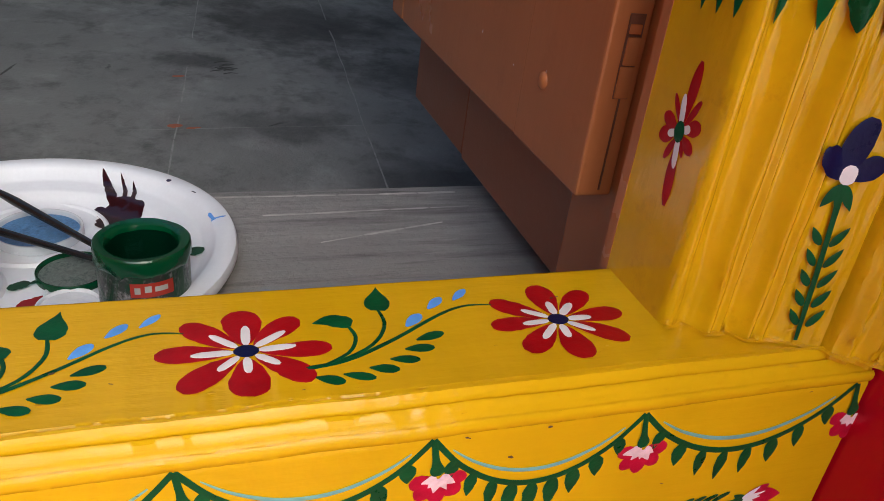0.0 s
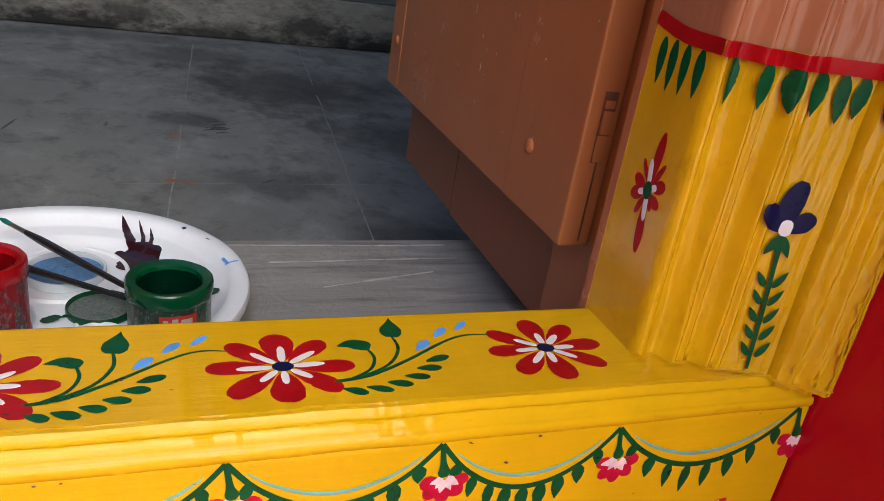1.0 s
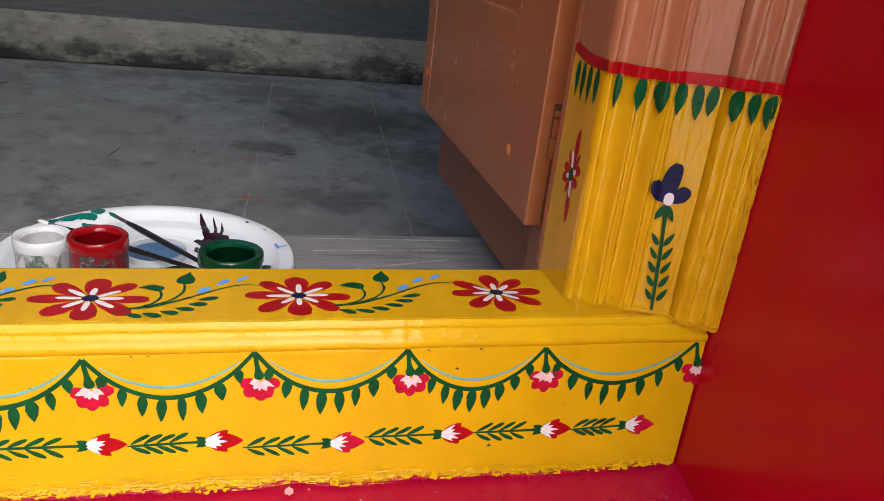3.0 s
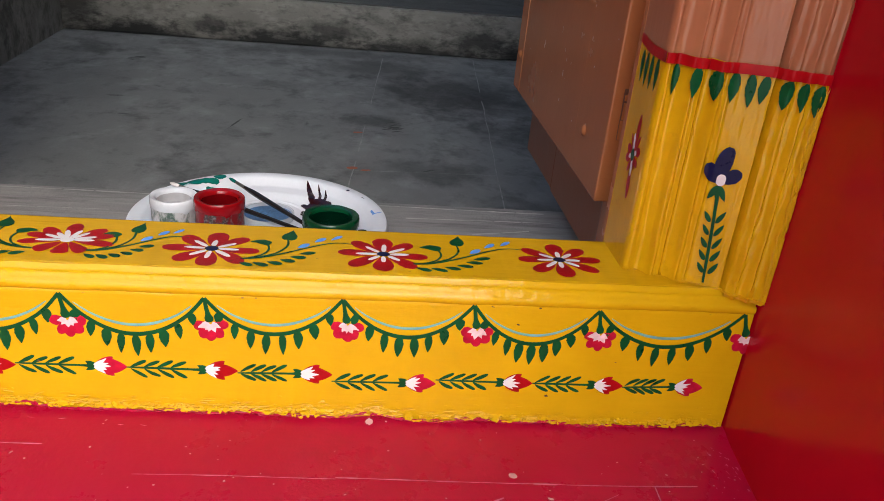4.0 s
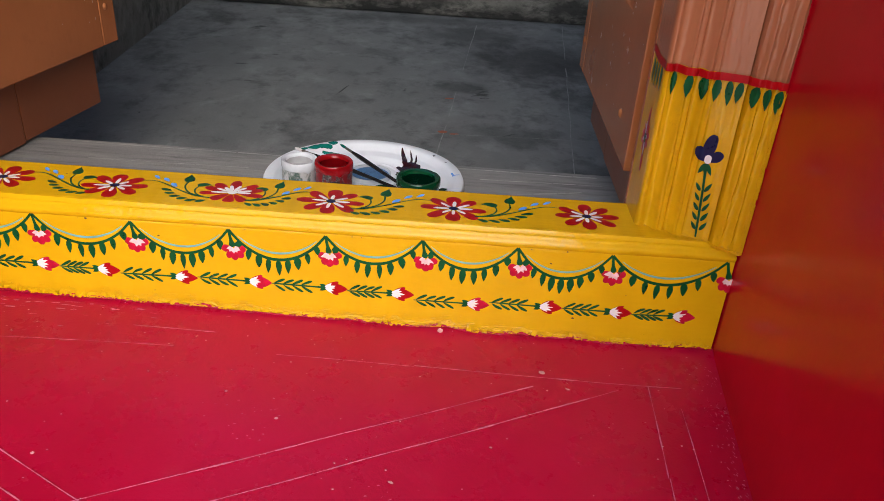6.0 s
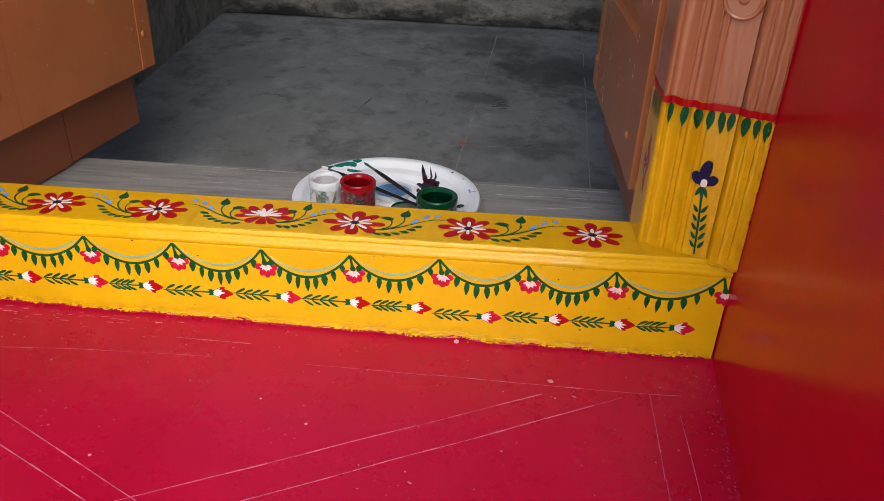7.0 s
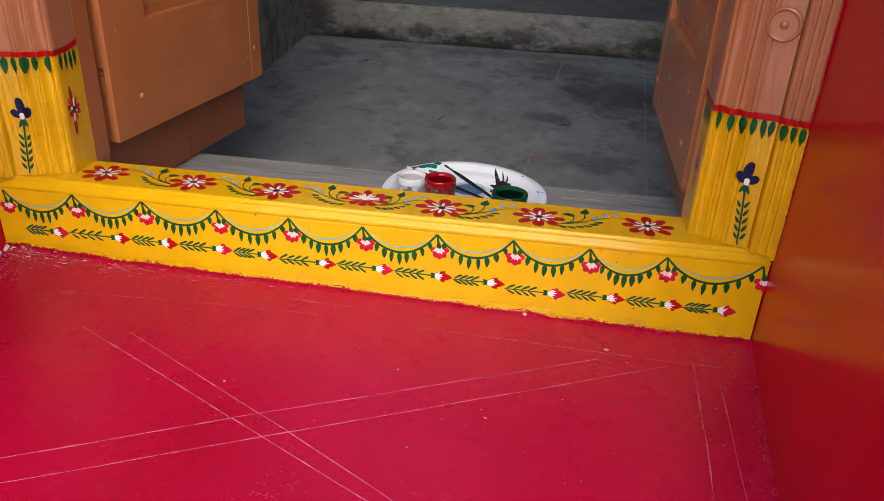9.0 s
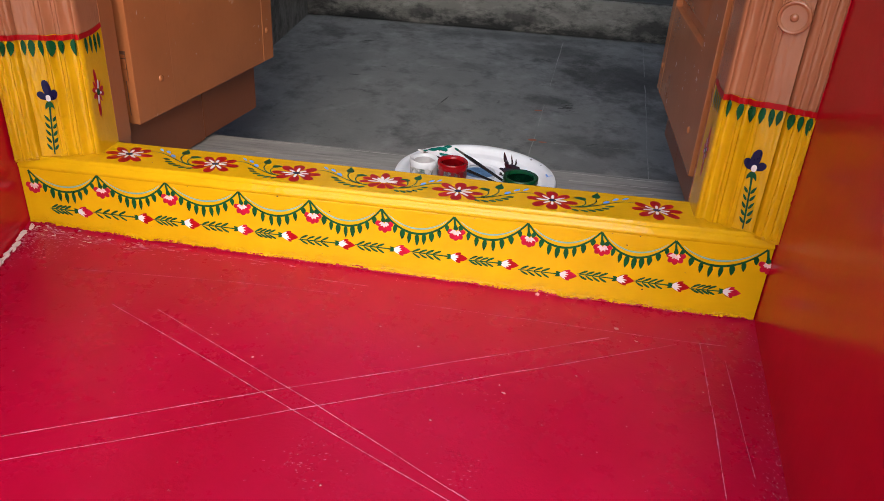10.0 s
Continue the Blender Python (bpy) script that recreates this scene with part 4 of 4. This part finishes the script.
def brush(tip, end, label, bristle):
    """A thin round artist's brush from tip to handle end."""
    a, b = Vector(tip), Vector(end)
    ln = (b - a).length
    ob = tagged(new("paint_brush"), label, "paint brush")
    ob.matrix_world = Matrix.Translation(a) @ (b - a).to_track_quat("Z", "Y").to_matrix().to_4x4()
    part("bristles", lathe([(0.0, 0.0), (0.0012, 0.002), (0.0024, 0.007), (0.0022, 0.014), (0.0018, 0.017)], 14), bristle, ob)
    part("ferrule", lathe([(0.0019, 0.0165), (0.0021, 0.018), (0.0023, 0.034), (0.0024, 0.036)], 14), brass, ob)
    part("handle", lathe([(0.0024, 0.0355), (0.0034, 0.050), (0.0038, 0.062), (0.0033, ln * 0.6), (0.0026, ln * 0.85), (0.0022, ln - 0.002), (0.0, ln)], 14), black_handle, ob)
    return ob


black_handle = paint("black_lacquer", (0.012, 0.013, 0.014), 0.22, 0.3, 200, 80)
brush((0.0817, 0.428, 0.066), (0.198, 0.3057, 0.0535), "thin artist's brush with a black handle and teal tip", wet_teal)
brush((0.0081, 0.4135, 0.0605), (0.192, 0.3058, 0.0475), "thin artist's brush with a black handle lying across the plate", white)

# ---------- marks on floors and walls ----------
def on_floor(u, v, h):
    return (u, v, floor_z(u, v) + 0.0016 + h * 0.5)


def on_room(u, v, h):
    return (u, v, ROOM + 0.0006 + h * 0.4)


def on_ledge(u, v, h):
    return (u, v, LEDGE + 0.0006 + h * 0.4)


scratch = paint("scored_line_dust", (0.62, 0.14, 0.26), 0.6, 0.3, 200, 40)
pale_line = paint("pale_ledge_line", (0.50, 0.50, 0.48), 0.7, 0.35, 200, 30)
joint = paint("pale_joint_dust", (0.33, 0.33, 0.32), 0.7, 0.3, 200, 40)
soot = paint("dark_scuff", (0.055, 0.055, 0.055), 0.6, 0.3, 200, 40)
rust = paint("orange_paint_drop", (0.42, 0.09, 0.03), 0.5, 0.2, 200, 40)


def scored(surf, p, q, w, material, parent, name, gap=0.25, step=0.035, wander=0.0012):
    bm = bmesh.new()
    ln = math.hypot(q[0] - p[0], q[1] - p[1])
    n = max(2, int(ln / step))
    nx_, ny_ = -(q[1] - p[1]) / ln, (q[0] - p[0]) / ln

    def at(t):
        d = wander * noise.noise((t * ln * 9, p[0] * 7, p[1] * 5))
        return (p[0] + (q[0] - p[0]) * t + nx_ * d, p[1] + (q[1] - p[1]) * t + ny_ * d)
    for k in range(n):
        if rng.random() < gap * 0.4:
            continue
        a, b = k / n, (k + 1.02 - gap * rng.random()) / n
        stroke(bm, surf, [at(a), at((a + b) / 2), at(b)], w * rng.uniform(0.5, 1.25), (0.7, 0.9, 1, 0.8, 1, 1.1, 0.9, 0.8, 0.6), 8, 0.0003, 0.3)
    part(name, bm, material, parent)


for p, q, w in (((-0.321, -0.464), (-0.065, -0.325), 0.0016), ((-0.065, -0.325), (0.379, -0.097), 0.0016), ((-0.298, -0.497), (-0.023, -0.351), 0.0016), ((-0.023, -0.351), (0.477, -0.091), 0.0016),
                ((-0.335, -0.187), (-0.065, -0.325), 0.0014), ((-0.065, -0.325), (0.185, -0.451), 0.0014), ((-0.268, -0.185), (0.006, -0.332), 0.0014), ((0.006, -0.332), (0.189, -0.436), 0.0014),
                ((-0.411, -0.513), (-0.321, -0.464), 0.0014), ((-0.394, -0.548), (-0.298, -0.497), 0.0014), ((0.185, -0.451), (0.285, -0.501), 0.0014), ((0.189, -0.436), (0.262, -0.478), 0.0014),
                ((-0.438, -0.113), (-0.205, -0.089), 0.001), ((-0.205, -0.089), (-0.03, -0.08), 0.001), ((-0.088, -0.048), (0.009, -0.048), 0.0011), ((0.087, -0.08), (0.244, -0.079), 0.0012),
                ((0.244, -0.079), (0.549, -0.08), 0.0012), ((0.511, -0.081), (0.505, -0.222), 0.0013), ((0.505, -0.222), (0.496, -0.387), 0.0013), ((0.541, -0.116), (0.535, -0.347), 0.0009)):
    scored(on_floor, p, q, w * 0.95, scratch, floor, "scored_line", 0.0, 0.02)
bm = bmesh.new()
for x, y, r in ((0.271, -0.010, 0.0030), (0.391, -0.071, 0.0034), (0.418, -0.097, 0.0024), (0.111, -0.185, 0.0016), (0.235, -0.258, 0.0025), (0.05, -0.15, 0.0014), (-0.1, -0.26, 0.0016), (0.33, -0.2, 0.0014), (0.15, -0.33, 0.0015)):
    stroke(bm, on_floor, [(x - r, y + r * 0.4), (x + r, y - r * 0.4)], r * 1.6, DAB, 6, 0.0012, 0.4)
for k in range(150):
    x, y = rng.uniform(-0.55, 0.57), -abs(rng.gauss(0, 0.2))
    if -0.55 < y:
        r = rng.uniform(0.0004, 0.0011)
        stroke(bm, on_floor, [(x - r, y), (x + r, y + rng.uniform(-r, r))], r * 1.5, DAB, 4, 0.0006, 0.4)
for k in range(40):
    x, y = 0.572 + rng.gauss(0, 0.012), rng.uniform(-0.42, -0.02)
    r = rng.uniform(0.0004, 0.0010)
    stroke(bm, on_floor, [(min(x, wall_r(y) - 0.003) - r, y), (min(x, wall_r(y) - 0.003) + r, y)], r * 1.5, DAB, 4, 0.0006, 0.4)
tagged(part("paint_fleck", bm, chalk, floor, "pale specks and paint flecks on the red floor"), kind="stuff")
bm = bmesh.new()
for k in range(26):
    t = k / 25
    y = -0.015 - 0.16 * t + rng.uniform(-0.006, 0.006)
    x = wall_l(y) + 0.004 + rng.uniform(0, 0.010) * (1 - t)
    stroke(bm, lambda u, v, h: (u, v, floor_z(u, v) + 0.0020 + h), [(x, y + 0.008), (x + rng.uniform(-0.002, 0.008), y - 0.008)], rng.uniform(0.004, 0.009), DAB, 6, 0.0015, 0.5)
for k in range(30):
    x, y = X_L + 0.015 + abs(rng.gauss(0, 0.07)), -0.008 - abs(rng.gauss(0, 0.016))
    r = rng.uniform(0.001, 0.004)
    stroke(bm, lambda u, v, h: (u, v, floor_z(u, v) + 0.0020 + h), [(x - r, y), (x + r, y + rng.uniform(-0.002, 0.002))], rng.uniform(0.0008, 0.002), DAB, 5, 0.0006, 0.9)
part("chipped_edge", bm, paint("bare_plaster", (0.72, 0.60, 0.58), 0.7, 0.2, 200, 60), floor, "bare pale plaster where the red paint has chipped")

# crusty overpainted foot of the threshold: brush-dragged lumps of yellow on the face and the floor
bm = bmesh.new()
for k in range(1500):
    x = rng.uniform(X_L + 0.004, X_R - 0.004)
    z = floor_z(x, 0.0) + 0.001 + abs(rng.gauss(0, 0.0065))
    ln, w = rng.choice((rng.uniform(0.0006, 0.002), rng.uniform(0.002, 0.006))), rng.uniform(0.0007, 0.0020)
    if z < floor_z(x, 0.0) + 0.026:
        stroke(bm, on_front, [(x - ln, z), (x + ln, z + rng.uniform(-0.001, 0.001))], w, DAB, 4, rng.uniform(0.0006, 0.0034), 0.6)


def on_fillet(u, v, h):
    return (u, v, floor_z(u, v) + 0.0006 + 0.004 * math.exp(v / 0.007) + h)


for k in range(1800):
    x = rng.uniform(X_L + 0.004, X_R - 0.004)
    reach = 0.0030 + 0.0022 * noise.noise((x * 12, 0, 7)) + 0.0016 * noise.noise((x * 60, 0, 3))
    y = 0.0008 - min(abs(rng.gauss(0, 1)), 1.7) * reach
    ln = rng.uniform(0.0006, 0.0028)
    a = rng.choice((0, 0, rng.uniform(-1.2, 1.2)))
    stroke(bm, on_fillet, [(x - ln * math.cos(a), y - ln * 0.5 * math.sin(a)), (x + ln * math.cos(a), y + ln * 0.5 * math.sin(a))], rng.uniform(0.0009, 0.0026), DAB, 4, rng.uniform(0.0004, 0.0030), 0.5)
tagged(part("paint_crust", bm, yellow, threshold, "lumpy dragged yellow paint along the foot"), kind="stuff")

# the floor's red paint brushed up ragged against the yellow foot
bm = bmesh.new()
for k in range(900):
    x = rng.uniform(X_L + 0.01, X_R - 0.01)
    top = 0.0028 + 0.0034 * noise.noise((x * 16, 3, 7)) + 0.0022 * noise.noise((x * 70, 1, 3))
    z, ln = floor_z(x, 0.0) + rng.uniform(-0.003, 1.0) * max(top, 0.0), rng.uniform(0.0008, 0.0045)
    stroke(bm, lambda u, v, h: (u, -0.0028 - h, v), [(x - ln, z), (x + ln, z + rng.uniform(-0.0012, 0.0012))], rng.uniform(0.0006, 0.0018), DAB, 4, rng.uniform(0.0004, 0.0014), 0.6)
tagged(part("red_paint_edge", bm, red_floor, threshold, "ragged crimson brush edge along the yellow foot"), kind="stuff")

room_floor = bpy.data.objects["room_floor"]
ledge = bpy.data.objects["inner_ledge"]
for p, q, w in (((0.253, 1.159), (0.327, 2.232), 0.004), ((0.222, 0.759), (0.249, 1.101), 0.004), ((0.522, 0.501), (0.661, 2.308), 0.004), ((0.157, 1.025), (0.671, 1.054), 0.0025)):
    scored(on_room, p, q, w * 0.65, joint, room_floor, "scored_joint", 0.1, 0.10, 0.003)
for x, y, dx, dy, w in ((-0.054, 1.309, 0.025, 0.10, 0.022), (-0.387, 1.509, 0.05, 0.006, 0.010), (-0.312, 1.635, 0.03, -0.004, 0.010), (-0.448, 1.955, 0.06, 0.04, 0.03), 
                        (0.404, 1.049, 0.05, 0.03, 0.007), (0.333, 1.370, 0.06, 0.01, 0.05), (0.119, 1.363, 0.012, 0.0, 0.014), (-0.516, 1.035, 0.008, 0.0, 0.010), (-0.323, 1.347, 0.035, 0.006, 0.008)):
    bm = bmesh.new()
    for k in range(9):
        o, e, f = rng.gauss(0, 0.38) * w, rng.uniform(-0.5, 0.1), rng.uniform(0.2, 0.6)
        stroke(bm, on_room, [(x + dx * e, y + dy * e + o), (x + dx * (e + f) / 2, y + dy * (e + f) / 2 + o + 0.15 * w), (x + dx * f, y + dy * f + o)], w * rng.uniform(0.06, 0.22), LEAF, 10, 0.0003, 0.7)
    part("scuff_mark", bm, soot, room_floor)
for x, y in ((0.250, 1.309), (0.241, 1.043), (0.270, 1.033)):
    bm = bmesh.new()
    stroke(bm, on_room, [(x - 0.012, y), (x + 0.012, y + 0.004)], 0.012, DAB, 6, 0.0005, 0.5)
    part("paint_drop", bm, rust, room_floor)
for p, q, w in (((-0.386, 0.448), (0.520, 0.441), 0.0024), ((0.279, 0.402), (0.523, 0.409), 0.0024), ((0.283, 0.329), (0.487, 0.378), 0.0020), ((-0.372, 0.380), (-0.061, 0.385), 0.0012), ((-0.424, 0.322), (-0.085, 0.314), 0.0010)):
    scored(on_ledge, p, q, w * 1.5, pale_line, ledge, "scored_line", 0.1, 0.04, 0.0015)

bm = bmesh.new()
for k in range(110):
    x = rng.uniform(X_L + 0.02, X_R - 0.13)
    y, r = rng.choice((rng.uniform(0.016, 0.093), rng.gauss(0.012, 0.003))), rng.uniform(0.0003, 0.0011)
    stroke(bm, on_top if y > 0.0145 else (lambda u, v, h: (u, 0.0005 - h, 0.1345 + 0.3 * v)), [(x - r * 1.6, y), (x + r * 1.6, y + rng.uniform(-r, r))], r, DAB, 4, 0.0001 if y > 0.0145 else 0.0006, 0.6)
tagged(part("paint_pimple", bm, yellow_jamb, threshold, "small lumps and chips in the yellow enamel"), kind="stuff")
chip = paint("dark_chip", (0.10, 0.045, 0.015), 0.6, 0.3, 200, 60)
bm = bmesh.new()
for k in range(26):
    x, y, r = rng.uniform(X_L + 0.02, X_R - 0.13), rng.uniform(0.016, 0.094), rng.uniform(0.0004, 0.0009)
    stroke(bm, on_top, [(x - r, y), (x + r * 2.2, y + rng.uniform(-r, r))], r * 1.3, DAB, 4, 0.0003, 0.8)
for k in range(22):
    x, z, r = rng.uniform(X_L + 0.02, X_R - 0.02), rng.choice((rng.uniform(0.03, 0.12), 0.1255)), rng.uniform(0.0004, 0.0010)
    stroke(bm, on_front, [(x - r, z), (x + r * 2.5, z + rng.uniform(-r, r))], r * 1.3, DAB, 4, 0.0018 if z > 0.122 else 0.0003, 0.8)
tagged(part("paint_chip", bm, chip, threshold, "tiny dark chips in the yellow enamel"), kind="stuff")

# nicks and drips in the doors' paint
nick = paint("pale_nick", (0.55, 0.42, 0.36), 0.6, 0.3, 200, 60)
for leaf, s, w in ((d1, 1, w1), (d2, -1, w2)):
    bm = bmesh.new()
    for k in range(34):
        x, z, r = rng.uniform(0.01, w - 0.01), rng.uniform(0.17, 0.60) if k > 12 else rng.uniform(0.17, 0.34), rng.uniform(0.0004, 0.0012)
        if z > 0.345 and 0.11 < x < w - 0.045:
            continue
        stroke(bm, lambda u, v, h: (u, s * (0.0002 + h), v), [(x, z), (x + rng.uniform(-0.001, 0.001), z + r * rng.choice((1.5, 2, 7)))], r, DAB, 5, 0.0004, 0.8)
    tagged(part("paint_nick", bm, nick, leaf, "small pale nicks in the brown paint"), kind="stuff")

recess_shade_brown = paint("recess_shade_brown", (0.12, 0.040, 0.018), 0.5, 0.3, 200, 60)
# bolt channels on the leaves' edges: dark raised blocks, recess shade put into colour
for d, s in ((d1, 1), (d2, -1)):
    a, b = sorted((s * -0.011, s * -0.0215))
    ob = part("bolt_channel", box(-0.0007, 0.004, a, b, 0.228, 0.280, 0.0003), recess_shade_brown, d, "raised dark block with a bolt channel's shade in its colour")
    part("bolt_bar", box(-0.0016, 0.0, a + 0.0004, b - 0.0006, 0.2285, 0.2485, 0.0008), brown, ob)
    part("bolt_knob", box(-0.0026, 0.0, a + 0.0004, b - 0.0012, 0.2492, 0.2665, 0.0012), brown, ob)
    part("bolt_tip", box(-0.0014, 0.0, a + 0.0012, b - 0.0012, 0.268, 0.274, 0.0008), brown, ob)
    mid = (a + b) / 2
    part("crack", box(-0.0005, 0.002, mid - 0.0008, mid + 0.0006, 0.166, 0.229, 0.0001), recess_shade_brown, d, "dark crack below the bolt")

# carved rosette on the brown part of the east jamb
face = Matrix.Translation((0.5505, 0.0162, 0.4523)) @ Vector((-0.40, -0.92, 0.0)).to_track_quat("Z", "Y").to_matrix().to_4x4()
bm = lathe([(0.0, 0.0010), (0.008, 0.0011), (0.0150, 0.0010), (0.0162, 0.0013), (0.0172, 0.0028), (0.0190, 0.0034), (0.0205, 0.0027), (0.0213, 0.0010), (0.0216, -0.0080)], 48)
bm.transform(face)
rosette = finish("rosette", bm, brown_light, jamb_r.empty, "round carved boss with a raised rim")
bm = lathe([(0.0, 0.0042), (0.0022, 0.0040), (0.0042, 0.0030), (0.0054, 0.0015), (0.0058, 0.0)], 24)
bm.transform(face)
part("boss", bm, brown_light, rosette)

# ragged edge where the wall's red paint runs onto the east jamb
W = abs(jamb_r.x_out - jamb_r.x_in)
bm = bmesh.new()
for z in (0.15, 0.27, 0.39, 0.51):
    stroke(bm, lambda u, v, h: jamb_r.front(min(max(u / W, 0.0), 1.0), v, h + 0.0003), [(W + 0.0003, z), (W - 0.0002, z + 0.06), (W + 0.0004, z + 0.122)], 0.0030, (1, 0.9, 1.1, 0.9, 1.1, 0.9, 1.1, 0.9, 1), 70, 0.0005, 0.35)
finish("paint_edge", bm, red_wall, jamb_r.empty, "ragged red edge of the wall's paint")

# dry pinkish scuffs on the red floor along the threshold and the walls
dusty = paint("dusty_pink_scuff", (0.58, 0.15, 0.25), 0.6, 0.4, 200, 40)
bm = bmesh.new()
for k in range(170):
    x, y = X_L + 0.04 + abs(rng.gauss(0, 0.22)), -0.014 - abs(rng.gauss(0, 0.016))
    r = rng.uniform(0.001, 0.007)
    if x < X_R - 0.02:
        stroke(bm, lambda u, v, h: (u, v, floor_z(u, v) + 0.0018 + h * 0.5), [(x - r, y), (x + r, y + rng.uniform(-0.002, 0.002))], rng.uniform(0.0005, 0.0013), DAB, 5, 0.0004, 0.9)
for k in range(220):
    y = rng.uniform(-0.50, -0.03)
    x = min(wall_r(y) - 0.003 - abs(rng.gauss(0, 0.012)), wall_r(y) - 0.003)
    r = rng.uniform(0.0005, 0.0022)
    stroke(bm, on_floor, [(x, y - r), (x - rng.uniform(0, 0.002), y + r)], rng.uniform(0.0003, 0.0008), DAB, 5, 0.0005, 0.9)
for cx, cy, n in ((0.02, -0.43, 60), (0.19, -0.41, 40), (0.085, -0.19, 24), (0.216, -0.28, 14), (-0.19, -0.21, 26), (0.43, -0.38, 16), (-0.50, -0.06, 60), (-0.53, -0.11, 50)):
    for k in range(n):
        x, y, r = cx + rng.gauss(0, 0.020), cy + rng.gauss(0, 0.018), rng.uniform(0.0004, 0.0016)
        stroke(bm, on_floor, [(x - r, y - r * 0.6), (x + r, y + r * rng.uniform(-0.4, 0.6))], rng.uniform(0.0003, 0.0008), DAB, 5, 0.0005, 0.9)
for k in range(260):
    x, y, r = X_L + 0.012 + abs(rng.gauss(0, 0.045)), -0.012 - abs(rng.gauss(0, 0.05)), rng.uniform(0.0006, 0.0032)
    a = rng.uniform(-0.6, 0.6)
    if x > wall_l(y) + 0.006:
        stroke(bm, lambda u, v, h: (u, v, floor_z(u, v) + 0.0018 + h * 0.5), [(x - r, y - r * a), (x + r, y + r * a)], rng.uniform(0.0004, 0.0014), DAB, 5, 0.0004, 0.9)
tagged(part("floor_scuff", bm, dusty, floor, "dry pinkish scuffs on the red floor"), kind="stuff")
